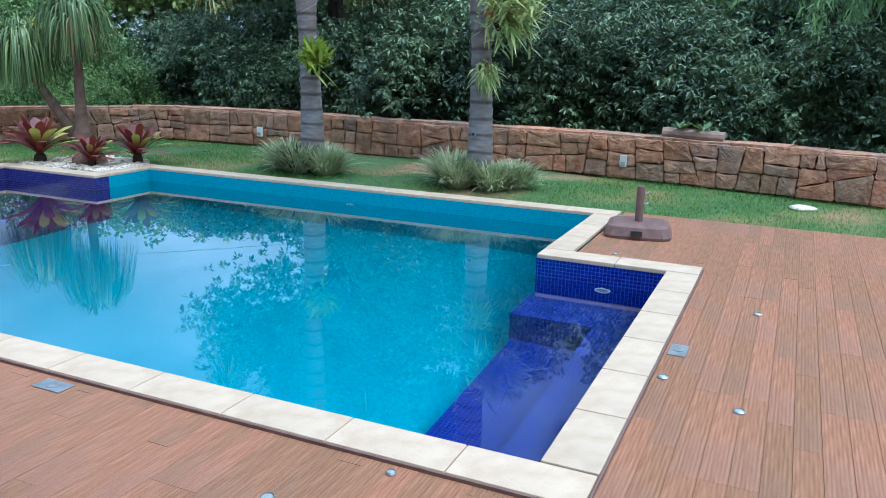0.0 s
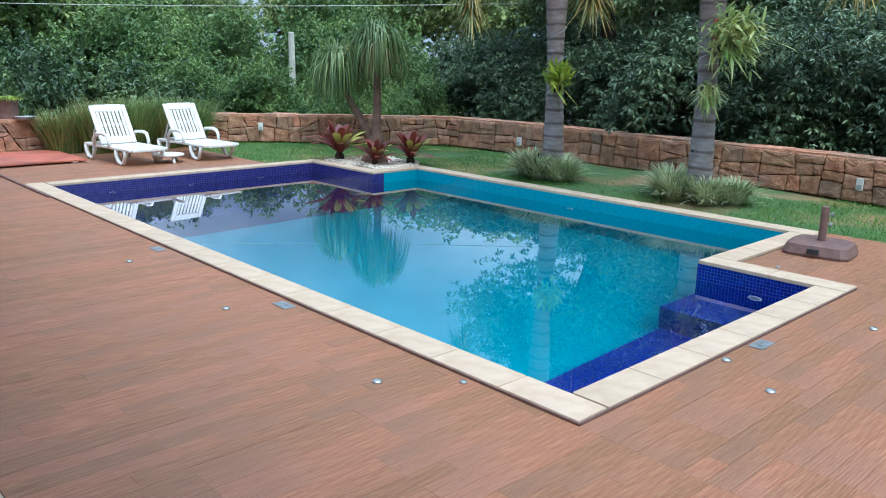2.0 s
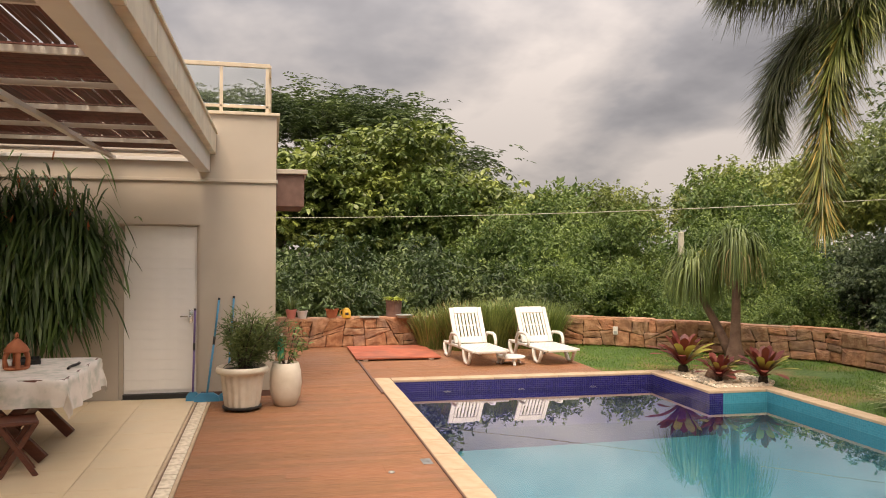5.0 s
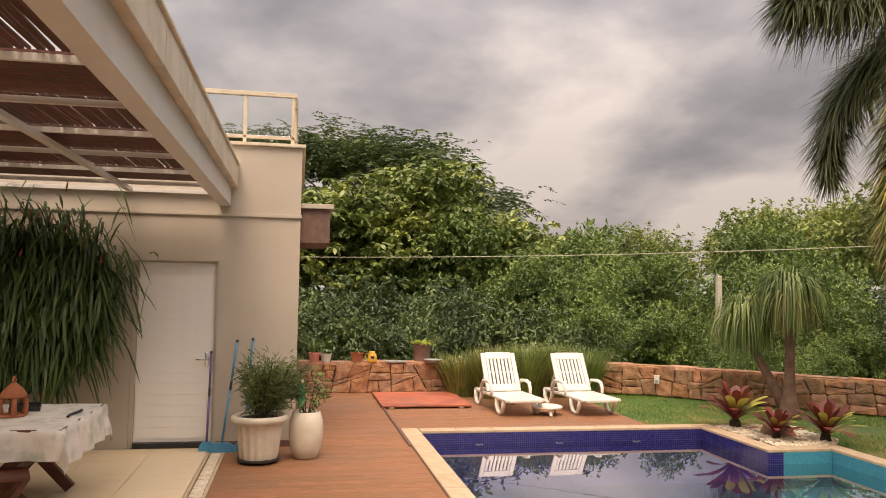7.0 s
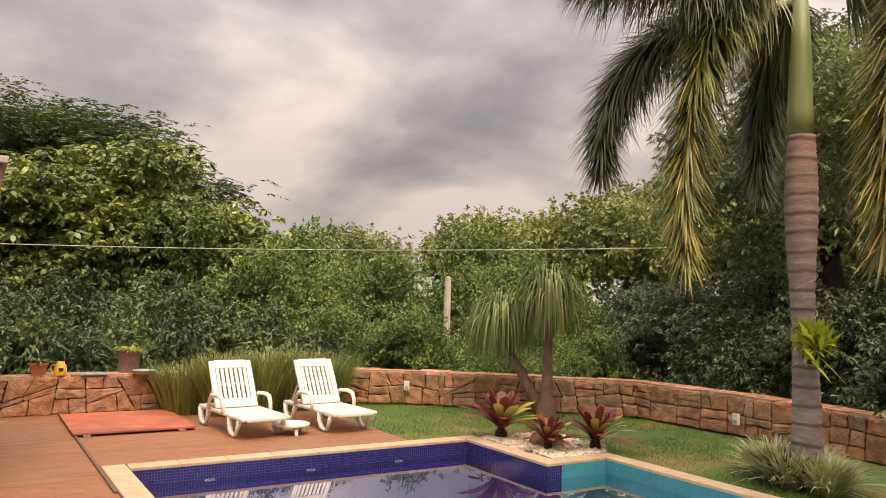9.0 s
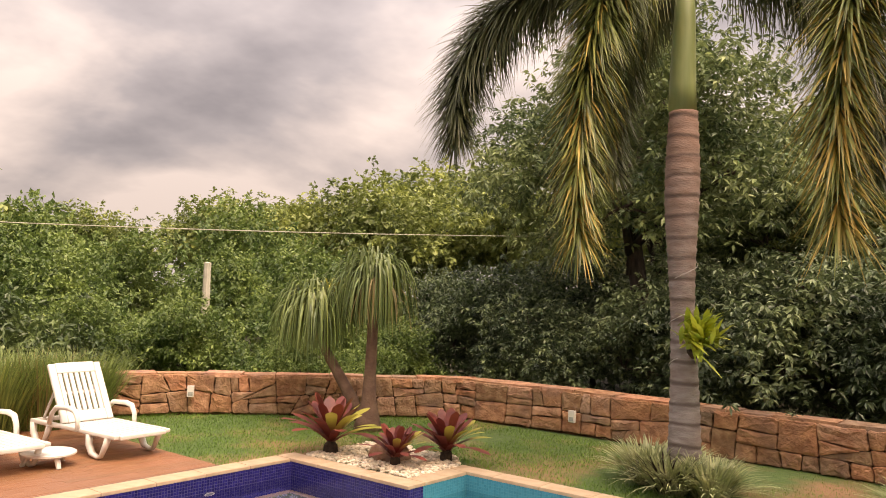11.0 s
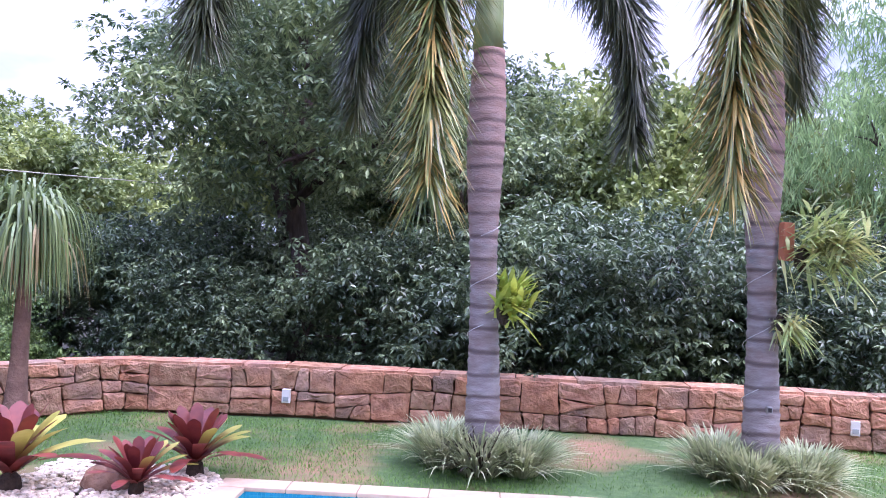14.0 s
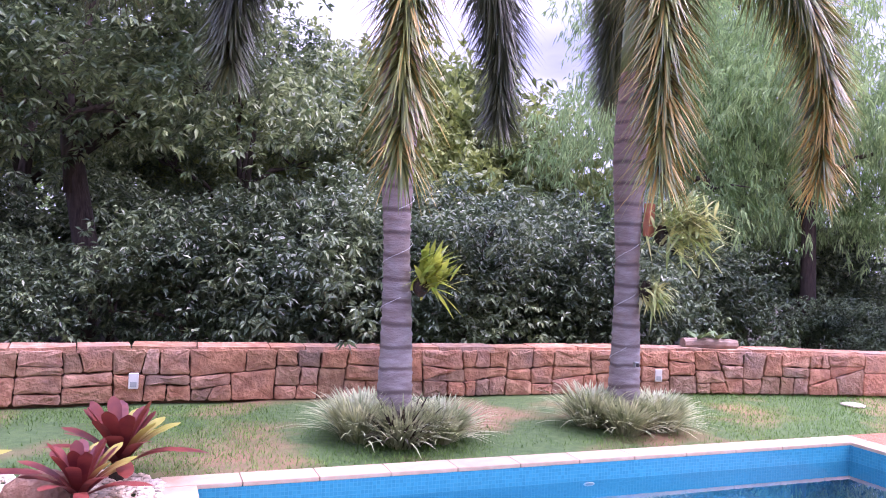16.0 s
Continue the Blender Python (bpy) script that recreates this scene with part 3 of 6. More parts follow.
shell("pool_wall_2", [(PX0 - T, PX0, PY0 - T, PY2 + T, DEEP, -0.012), (PX0, PX1 + 0.003, PY2, PY2 + T, DEEP, -0.012), (PX0, PX1 - 0.004, PY0 - T, PY0, DEEP, -0.012)], M_INDIGO, "indigo mosaic walls of the shallow end")
shell("pool_wall_3", [(PX3, PX3 + T, PY0 - T, PY1 + T, DEEP, -0.012), (PX2 - 0.003, PX3, PY1, PY1 + T, DEEP, -0.012), (PX2, PX3, PY0 - T, PY0, DEEP, -0.012)], M_COBALT, "cobalt blue mosaic walls of the stepped bay")
shell("pool_floor_1", [(PX0, PX2 + T, PY0, PY3 + T, DEEP - 0.2, DEEP + 0.002)], M_TEAL, "turquoise mosaic floor of the deep pool")
shell("pool_shelf", [(PX0, -7.15, PY0, 6.45, DEEP, SHELF)], M_INDIGO, "indigo mosaic floor of the shallow shelf")
shell("pool_floor_2", [(PX2, PX3, PY0, PY1, DEEP - 0.2, -1.08)], M_COBALT, "cobalt blue mosaic floor of the stepped bay")
shell("pool_step", [(PX2 - 0.02, PX3, 5.12, PY1, -1.08, -0.60), (-1.26, PX3, PY0, 5.12, -1.08, -0.60)], M_COBALT, "cobalt blue mosaic bench step under water")

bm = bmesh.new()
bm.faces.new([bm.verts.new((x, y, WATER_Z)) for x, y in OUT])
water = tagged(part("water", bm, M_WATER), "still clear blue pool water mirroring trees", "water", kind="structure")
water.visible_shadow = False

# ---- house ----
def slab_wall(name, rects, material, label):
    bm = bmesh.new()
    for r in rects:
        box(bm, *r)
    return tagged(part(name, bm, material), label, "wall", kind="structure")


DY0, DY1, DZ = -0.73, 0.12, 2.11
slab_wall("wall_west", [(-8.62, -8.42, -4.4, DY0 - 0.05, -0.3, 3.5), (-8.62, -8.42, DY1 + 0.03, 1.07, -0.3, 3.5), (-8.62, -8.42, DY0 - 0.05, DY1 + 0.03, DZ + 0.02, 3.5)], M_WALLPAINT, "grey-beige rendered house wall with a door")
slab_wall("wall_north", [(-12.9, -8.622, 0.87, 1.068, -0.3, 3.5)], M_WALLPAINT, "grey-beige rendered side wall of the house")
slab_wall("wall_south", [(-8.418, 3.9, -4.4, -4.2, -0.3, 3.2)], M_WALLPAINT, "plain rendered house wall under the pergola")
slab_wall("wall_inside", [(-9.4, -9.2, -1.6, 0.86, -0.3, 3.4)], M_WALLPAINT, "plain wall of the room behind the door")
slab_wall("terrace_slab", [(-12.9, -8.63, -4.4, 0.86, 3.3, 3.5)], M_WALLPAINT, "rendered roof terrace slab of the house")
tagged(part("trim_parapet", B(-12.9, -8.38, 0.83, 1.11, 3.502, 3.54, bevel=0.006), M_CREAMMETAL), "cream stone cap along the parapet", "trim", kind="structure")
tagged(part("trim_parapet_side", B(-8.66, -8.38, -4.4, 0.828, 3.502, 3.54, bevel=0.006), M_CREAMMETAL), "cream stone cap along the parapet", "trim", kind="structure")
tagged(part("trim_ledge", B(-8.418, -8.395, -4.2, 1.085, 2.66, 2.70, bevel=0.005), M_WALLPAINT), "thin moulded ledge on the house wall", "trim", kind="structure")
tagged(part("baseboard", B(-8.418, -8.402, DY1 + 0.06, 1.07, -0.015, 0.07), M_UMB), "dark brown skirting at the foot of the wall", "baseboard", kind="structure")

door = thing("door_1", label="closed white slatted door with a lever handle", category="door", kind="structure")
part("door_frame", box(box(B(-8.56, -8.45, DY0 - 0.048, DY0, 0.0, DZ + 0.018), -8.56, -8.45, DY1, DY1 + 0.028, 0.0, DZ + 0.018), -8.56, -8.45, DY0, DY1, DZ, DZ + 0.018), M_WALLPAINT, door)
leaf = part("door_leaf", B(-8.54, -8.485, DY0 + 0.003, DY1 - 0.003, 0.06, DZ - 0.004), M_WHITE, door)
SLAT = finish("slat", B(-8.488, -8.477, DY0 + 0.02, DY1 - 0.02, 0.0006, 0.1234, bevel=0.001), M_WHITE)
for i in range(16):
    s = new("slat", SLAT)
    s.parent = leaf
    s.location.z = 0.10 + i * 0.124
part("threshold", B(-8.60, -8.43, DY0, DY1, 0.0, 0.055), M_BLACK, door, "dark threshold strip")
bm = tube([(-8.475, DY1 - 0.07, 1.0), (-8.43, DY1 - 0.07, 1.0), (-8.425, DY1 - 0.10, 1.0), (-8.425, DY1 - 0.19, 1.0)], 0.009)
box(bm, -8.478, -8.466, DY1 - 0.095, DY1 - 0.045, 0.92, 1.08, bevel=0.004)
part("door_handle", bm, M_CHROME, door, "chrome lever handle", smooth=True)

# canopy box over a window round the corner
can = thing("window_canopy", label="grey boxed window canopy with a pale cap", category="canopy")
part("box", B(-9.9, -8.52, 1.072, 1.42, 2.38, 2.79, bevel=0.006), M_UMB, can)
part("cap", B(-9.95, -8.48, 1.071, 1.46, 2.792, 2.85, bevel=0.008), M_WALLPAINT, can)

# glass balustrade on the terrace
rail = thing("glass_balustrade", label="glass balustrade with cream metal rails on the terrace edge", category="balustrade")
for seg in range(2):
    ax = seg == 0
    def rb(a0, a1, z0, z1, w):
        return B(-8.52 - w, -8.52 + w, a0, a1, z0, z1, bevel=0.004) if ax else B(a0, a1, 0.97 - w, 0.97 + w, z0, z1, bevel=0.004)
    lo, hi = (-4.3, 0.985) if ax else (-12.8, -8.555)
    part("top_rail", rb(lo, hi, 4.12, 4.17, 0.03), M_CREAMMETAL, rail)
    part("bottom_rail", rb(lo, hi, 3.61, 3.645, 0.02), M_CREAMMETAL, rail)
    n = 10 if ax else 7
    for i in range(n):
        a = (0.95 - i * 0.56) if ax else (-9.1 - i * 0.58)
        part("post", rb(a - 0.02, a + 0.02, 3.541, 4.119, 0.02), M_CREAMMETAL, rail)
        if i < n - 1:
            pane = part("pane", rb(a - 0.53, a - 0.03, 3.65, 4.118, 0.005), M_GLASS, rail, "clear glass pane")
            pane.visible_shadow = False

# ---- pergola ----
perg = thing("pergola", label="white steel pergola roofed with red-brown reed slats", category="pergola")
part("edge_beam", B(-8.415, 3.8, 0.14, 0.27, 2.78, 3.06, bevel=0.004), M_PERGOLA, perg)
part("wall_plate", B(-8.415, -8.36, -4.19, 0.138, 2.90, 2.945, bevel=0.003), M_PERGOLA, perg)
part("purlin", B(-8.32, 3.8, -0.86, -0.80, 2.895, 2.935), M_PERGOLA, perg)
part("purlin", B(-8.32, 3.8, -2.46, -2.40, 2.895, 2.935), M_PERGOLA, perg)
RAFT = finish("rafter", B(-0.016, 0.016, -4.19, 0.138, 2.945, 2.985), M_PERGOLA)
raft_x = [-8.05 + 0.96 * i for i in range(13)]
for x in raft_x:
    o = new("rafter", RAFT)
    o.parent, o.location.x = perg, x
rng = np.random.default_rng(5)
for i in range(12):
    x0, x1 = raft_x[i] + 0.03, raft_x[i + 1] - 0.03
    bm = bmesh.new()
    if i % 2:
        y = -4.18
        while y < 0.12:
            w = rng.uniform(0.010, 0.02)
            a, s = rng.uniform(-0.012, 0.012), rng.uniform(-0.012, 0.012)
            vs = [bm.verts.new(q) for q in ((x0 - 0.03, y + a, 3.0), (x1 + 0.03, y + s, 3.0), (x1 + 0.03, y + s + w, 3.006), (x0 - 0.03, y + a + w, 3.006), )]
            up = [bm.verts.new(v.co + Vector((0, 0, 0.012))) for v in vs]
            bm.faces.new(vs[::-1]), bm.faces.new(up)
            for k in range(4):
                bm.faces.new((vs[k], vs[(k + 1) % 4], up[(k + 1) % 4], up[k]))
            y += w + abs(rng.normal(0, 0.011))
    else:
        x = x0
        while x < x1 - 0.02:
            w = rng.uniform(0.05, 0.075)
            box(bm, x, min(x + w, x1), -4.18, 0.13, 3.0, 3.014)
            x += w + 0.007
    part("reed_panel", bm, M_REED, perg, "red-brown reed slats")
gut = thing("roof_gutter", label="beige jointed metal gutter along the pergola edge", category="gutter")
GUT = finish("gutter_section", box(B(0.002, 0.988, 0.271, 0.34, 3.0, 3.25, bevel=0.006), 0.0, 0.99, 0.16, 0.36, 3.25, 3.275, bevel=0.004), M_CREAMMETAL)
for i in range(12):
    o = new("gutter_section", GUT)
    o.parent, o.location.x = gut, -8.4 + i

# drain channel between floor and deck
drain = thing("drain_channel", label="weathered pebble drain channel along the deck edge", category="drain")
part("channel", B(-8.4, 3.9, 0.125, 0.315, -0.2, -0.02), M_JOINT, drain)
part("curb", B(-8.4, 3.9, 0.125, 0.155, -0.019, 0.0), M_COPING, drain)
part("curb", B(-8.4, 3.9, 0.285, 0.315, -0.019, 0.0), M_COPING, drain)
GR = [finish("grate", box(bmesh.new(), 0, w, 0.165, 0.278, -0.018, -0.004, bevel=0.008), M_PEBBLE) for w in (0.13, 0.2, 0.26)]
x, k = -8.38, 0
while x < 3.5:
    o = new("grate", GR[k % 3])
    o.parent, o.location.x = drain, x
    x += (0.15, 0.22, 0.28)[k % 3]
    k += 1


# ---- things on the deck ----
def lounger(x, y, rz, label):
    """Moulded plastic sun lounger; length along x, foot end at +x."""
    ob = thing("sun_lounger", x, y, 0, rz, label, "sun lounger", "sun loungers by the pool")
    # seat: rounded tray with slats
    part("seat_frame", box(box(B(-0.25, 0.74, -0.30, -0.245, 0.245, 0.29, bevel=0.014), -0.25, 0.74, 0.245, 0.30, 0.245, 0.29, bevel=0.014), 0.67, 0.76, -0.24, 0.24, 0.235, 0.282, bevel=0.014), M_PLASTIC, ob)
    SL = finish("seat_slat", B(-0.245, 0.668, -0.027, 0.027, 0.262, 0.284, bevel=0.006), M_PLASTIC)
    for i in range(8):
        s = new("seat_slat", SL)
        s.parent, s.location.y = ob, -0.217 + i * 0.062
    # rear rails
    for sy in (-1, 1):
        part("rear_rail", box(bmesh.new(), -0.80, -0.252, sy * 0.235, sy * 0.29, 0.235, 0.285, bevel=0.014), M_PLASTIC, ob)
    part("rear_bar", B(-0.80, -0.745, -0.234, 0.234, 0.235, 0.285, bevel=0.014), M_PLASTIC, ob)
    # backrest, leaning back
    back = new("backrest", finish("backrest", box(box(box(B(0, 0.72, -0.275, -0.205, 0, 0.035, bevel=0.012), 0, 0.72, 0.205, 0.275, 0, 0.035, bevel=0.012), 0.60, 0.73, -0.204, 0.204, 0, 0.035, bevel=0.012), 0, 0.13, -0.204, 0.204, 0, 0.035, bevel=0.012), M_PLASTIC))
    back.parent = ob
    back.matrix_basis = Matrix.Translation((-0.24, 0, 0.285)) @ Matrix.Rotation(radians(-118), 4, "Y") @ Matrix.Rotation(radians(180), 4, "X")
    BS = finish("back_slat", B(0.131, 0.599, -0.02, 0.02, 0.006, 0.028, bevel=0.005), M_PLASTIC)
    for i in range(7):
        s = new("back_slat", BS)
        s.parent, s.location.y = back, -0.177 + i * 0.059
    part("cross_rib", B(0.35, 0.375, -0.204, 0.204, 0.0, 0.008), M_PLASTIC, back)
    # looped legs with feet
    for sx, rear in ((0.42, False), (-0.62, True)):
        for sy in (-0.275, 0.275):
            pts = [(sx - 0.13, sy, 0.25), (sx - 0.125, sy, 0.14), (sx - 0.07, sy, 0.05), (sx + 0.03, sy, 0.022), (sx + 0.09, sy, 0.04), (sx + 0.14, sy, 0.14), (sx + 0.19, sy, 0.25)]
            part("leg", tube(pts, [0.034, 0.034, 0.032, 0.024, 0.024, 0.028, 0.032], 8), M_PLASTIC, ob, smooth=True)
    for sy in (-0.30, 0.30):
        pts = [(-0.40, sy, 0.27), (-0.36, sy, 0.40), (-0.28, sy, 0.475), (-0.05, sy, 0.49), (0.06, sy, 0.47), (0.11, sy, 0.39), (0.13, sy, 0.27)]
        part("armrest", tube(pts, [0.024, 0.024, 0.027, 0.03, 0.028, 0.024, 0.024], 8), M_PLASTIC, ob, smooth=True)
    for sy in (-0.2, 0.2):
        part("back_prop", tube([(-0.50, sy, 0.66), (-0.70, sy, 0.29)], 0.014, 6), M_PLASTIC, ob)
    ob.scale = (0.98, 1.06, 0.9)
    return ob


lounger(-10.88, 4.33, 5, "white plastic sun lounger with raised slatted back")
lounger(-10.84, 5.50, 5, "white plastic sun lounger with raised back near lawn")

tb = thing("side_table", -10.42, 4.80, 0, 0, "low round white plastic side table between loungers", "side table")
part("tabletop", lathe([(0.22, 0.10), (0.24, 0.11), (0.24, 0.125), (0.22, 0.135)], 24), M_PLASTIC, tb, smooth=False)
for a in range(3):
    part("leg", tube([(0.16 * math.cos(a * 2.1), 0.16 * math.sin(a * 2.1), 0.105), (0.22 * math.cos(a * 2.1), 0.22 * math.sin(a * 2.1), 0.0)], [0.03, 0.022], 8), M_PLASTIC, tb)

# red boards lying on battens
bd = thing("deck_hatch", -11.9, 3.08, 0, 0, "faded red painted board hatch resting on battens", "hatch")
for i, (a, b) in enumerate(((-0.80, 0.0), (0.006, 0.80))):
    part("board", B(a, b, -0.70, 0.72, 0.025, 0.05, bevel=0.004), M_MAT, bd)
for yy in (-0.55, 0.55):
    part("batten", B(-0.78, 0.84, yy - 0.04, yy + 0.04, 0.0, 0.024), M_LOG, bd, "pale wooden batten")

# raised cable cover strip along the deck
st = single("deck_strip", B(-12.95, -8.25, 2.395, 2.425, 0.001, 0.022, bevel=0.004), M_UMB, "dark raised edge strip on the deck", "strip")

# parasol base
ub = thing("parasol_base", -1.30, 6.80, 0, 8, "brown resin parasol base with a short empty pole", "parasol base")
bm = bmesh.new()
prof = [(0.28, 0.0), (0.285, 0.025), (0.255, 0.10), (0.215, 0.118)]
rings = []
for r, z in prof:
    ring = []
    for i in range(28):
        a = 2 * math.pi * i / 28
        c, s = math.cos(a), math.sin(a)
        k = (abs(c) ** 6 + abs(s) ** 6) ** (-1 / 6)
        ring.append(bm.verts.new((r * k * c, r * 0.86 * k * s, z)))
    rings.append(ring)
for a, b in zip(rings, rings[1:]):
    for i in range(28):
        bm.faces.new((a[i], a[(i + 1) % 28], b[(i + 1) % 28], b[i]))
bm.faces.new(rings[-1]), bm.faces.new(rings[0][::-1])
part("base", bm, M_UMB, ub)
part("pole", lathe([(0.034, 0.115), (0.034, 0.42), (0.03, 0.425)], 16), M_UMB, ub)
for z in (0.27, 0.36):
    part("screw", tube([(0.03, 0.0, z), (0.055, 0, z)], 0.008, 8, tube([(0.055, 0, z), (0.068, 0, z)], 0.02, 8)), M_STEEL, ub, "steel clamp screw")
part("slot", B(-0.05, 0.045, -0.268, -0.25, 0.035, 0.080), M_BLACK, ub, "dark recessed slot", at=None)

# potted plants by the house wall
def flutes(n, d):
    return lambda u: 1 + d * math.cos(2 * math.pi * n * u)


pt = thing("potted_shrub", -7.62, 0.70, 0, 0, "feathery green shrub in a fluted cream pot", "potted plant", "pots by the wall")
part("pot", lathe([(0.19, 0.05), (0.20, 0.10), (0.235, 0.40), (0.25, 0.42)], 96, wob=flutes(16, 0.03)), M_POT, pt)
part("rim", lathe([(0.245, 0.42), (0.285, 0.43), (0.295, 0.455), (0.29, 0.485), (0.27, 0.50), (0.245, 0.485), (0.235, 0.44)], 40), M_POT, pt, smooth=True)
part("soil", lathe([(0.236, 0.43), (0.236, 0.455)], 24), M_SOIL, pt)
dolly = part("trolley", lathe([(0.22, 0.03), (0.22, 0.05)], 24), M_BLACK, pt, "black wheeled pot trolley")
for a in range(4):
    part("castor", lathe([(0.022, -0.03), (0.03, 0.0), (0.022, 0.03)], 12), M_BLACK, dolly, at=pose(0.18 * math.cos(a * 1.57 + 0.4), 0.18 * math.sin(a * 1.57 + 0.4), 0.03, 90, 0, a * 90))
rng = np.random.default_rng(11)
stem = bmesh.new()
tips, dirs = [], []
for i in range(30):
    a, lean = rng.uniform(0, 6.28), rng.uniform(0.08, 0.52)
    top = Vector((lean * math.cos(a) * 0.7 + 0.02, lean * math.sin(a) * 0.8 + 0.10, rng.uniform(0.72, 1.10)))
    tube([(0.03 * math.cos(a), 0.03 * math.sin(a), 0.45), Vector((0, 0, 0.5)).lerp(top, 0.5), top], [0.012, 0.008, 0.003], 5, stem)
    for k in range(46):
        s = rng.uniform(0.25, 1)
        tips.append(Vector((0, 0, 0.5)).lerp(top, s) + Vector(rng.normal(0, 0.05, 3)))
        dirs.append(Vector((math.cos(a), math.sin(a), 0.8)) + Vector(rng.normal(0, 0.7, 3)))
part("stem", stem, M_BARK, pt)
mesh_part("foliage", leaf_mesh("foliage", np.repeat(np.array(tips), 3, 0) + rng.normal(0, 0.02, (len(tips) * 3, 3)), np.repeat(np.array(dirs), 3, 0) + rng.normal(0, 0.5, (len(tips) * 3, 3)), rng.uniform(0.06, 0.12, len(tips) * 3), 0.012, F_POTTED, rng), pt)

pt = thing("potted_plant", -7.78, 1.19, 0, 0, "leafy plant with a green bottle in a rounded cream pot", "potted plant", "pots by the wall")
part("pot", lathe([(0.11, 0.0), (0.125, 0.01), (0.17, 0.12), (0.188, 0.26), (0.178, 0.40), (0.15, 0.50), (0.142, 0.505), (0.135, 0.46)], 40), M_POT, pt, smooth=True)
part("soil", lathe([(0.137, 0.44), (0.137, 0.47)], 20), M_SOIL, pt)
stem = bmesh.new()
P, D = [], []
for i in range(10):
    a, lean = rng.uniform(0, 6.28), rng.uniform(0.05, 0.3)
    top = Vector((lean * math.cos(a), lean * math.sin(a) + 0.05, rng.uniform(0.66, 0.92)))
    tube([(0.02 * math.cos(a), 0.02 * math.sin(a), 0.46), top], [0.006, 0.003], 5, stem)
    for k in range(22):
        P.append(Vector((0, 0, 0.5)).lerp(top, rng.uniform(0.2, 1.05)) + Vector(rng.normal(0, 0.03, 3)))
        D.append(Vector((math.cos(a), math.sin(a), 0.1)) + Vector(rng.normal(0, 0.7, 3)))
part("stem", stem, M_BARK, pt)
mesh_part("foliage", leaf_mesh("foliage", np.array(P), np.array(D), rng.uniform(0.06, 0.11, len(P)), 0.028, F_MID, rng), pt)
bt = part("bottle", lathe([(0.035, 0.56), (0.04, 0.58), (0.04, 0.74), (0.018, 0.79), (0.018, 0.82)], 16), M_GREENPL, pt, "green plastic bottle", smooth=True, at=Matrix.Translation((0.06, -0.06, 0)))
part("bottle_cap", lathe([(0.02, 0.82), (0.02, 0.85)], 12), M_WHITE, bt)

# brooms and dustpan against the wall
def broom(name, foot, top, material, label, head):
    ob = thing(name, label=label, category="broom", group="cleaning tools by the door")
    f, t = Vector(foot), Vector(top)
    part("handle", tube([f + Vector((0, 0, 0.09)), f.lerp(t, 0.55)], 0.013, 10, tube([f.lerp(t, 0.62), t], 0.013, 10)), material, ob, smooth=True)
    part("grip", tube([f.lerp(t, 0.545), f.lerp(t, 0.625)], 0.015, 10), M_BLACK, ob, "black plastic grip")
    part("end_cap", tube([f.lerp(t, 0.985), t + (t - f).normalized() * 0.01], 0.015, 10), M_BLACK, ob, "black plastic end cap")
    b = bmesh.new()
    x, y, z = f
    n = 10
    for zz, w in ((0.0, head), (0.06, head * 0.92), (0.10, head * 0.5)):
        for sx in (-0.035, 0.035):
            for sy in (-w, w):
                b.verts.new((x + sx * (1 - zz * 3), y + sy, z + zz))
    bmesh.ops.convex_hull(b, input=b.verts)
    part("head", b, M_BLUE, ob)
    return ob


broom("broom", (-8.25, 0.10, 0.0), (-8.40, 0.105, 1.09), M_PURPLE, "purple-handled broom leaning on the door frame", 0.08)
broom("squeegee", (-8.17, 0.27, 0.0), (-8.395, 0.39, 1.22), M_BLUE, "blue-handled floor squeegee leaning on the wall", 0.15)
broom("mop", (-8.20, 0.50, 0.0), (-8.395, 0.565, 1.24), M_BLUE, "blue-handled mop leaning on the wall", 0.1)

# table under the pergola with its cloth
tab = thing("garden_table", -6.18, -1.17, 0, 0, "dark red wooden trestle garden table", "table")
part("tabletop", B(-0.66, 0.66, -0.5, 0.5, 0.70, 0.735, bevel=0.006), M_DARKWOOD, tab)
for sx in (-0.46, 0.46):
    for sg in (-1, 1):
        part("leg", box(bmesh.new(), -0.03, 0.03, -0.045, 0.045, -0.43, 0.43, bevel=0.006, m=Matrix.Translation((sx + sg * 0.033, 0, 0.345)) @ Matrix.Rotation(radians(sg * 43), 4, "X")), M_DARKWOOD, tab)
part("stretcher", B(-0.42, 0.42, -0.04, 0.04, 0.30, 0.36, bevel=0.006), M_DARKWOOD, tab)
for sg in (-1, 1):
    part("bench_rail", B(-0.55, 0.55, sg * 0.44 - 0.035, sg * 0.44 + 0.035, 0.635, 0.699, bevel=0.006), M_DARKWOOD, tab)
bm = bmesh.new()
nx, ny = 44, 34
X = np.linspace(-0.90, 0.90, nx)
Y = np.linspace(-0.80, 0.80, ny)
g = []
for i, x in enumerate(X):
    col = []
    for j, y in enumerate(Y):
        ox, oy = max(0, abs(x) - 0.66), max(0, abs(y) - 0.5)
        drop = math.hypot(ox, oy)
        wav = 0.018 * math.sin(x * 17 + y * 3) * (oy > 0) + 0.018 * math.sin(y * 19) * (ox > 0)
        cx = math.copysign(min(abs(x), 0.66) + 0.015 + 0.12 * ox, x) if ox else x
        cy = math.copysign(min(abs(y), 0.5) + 0.015 + 0.10 * oy, y) if oy else y
        col.append(bm.verts.new((cx + (wav if ox else 0), cy + (wav if oy else 0), 0.741 + 0.003 * noise.noise((x * 4, y * 4, 0)) - drop * 0.97)))
    g.append(col)
for i in range(nx - 1):
    for j in range(ny - 1):
        bm.faces.new((g[i][j], g[i + 1][j], g[i + 1][j + 1], g[i][j + 1]))
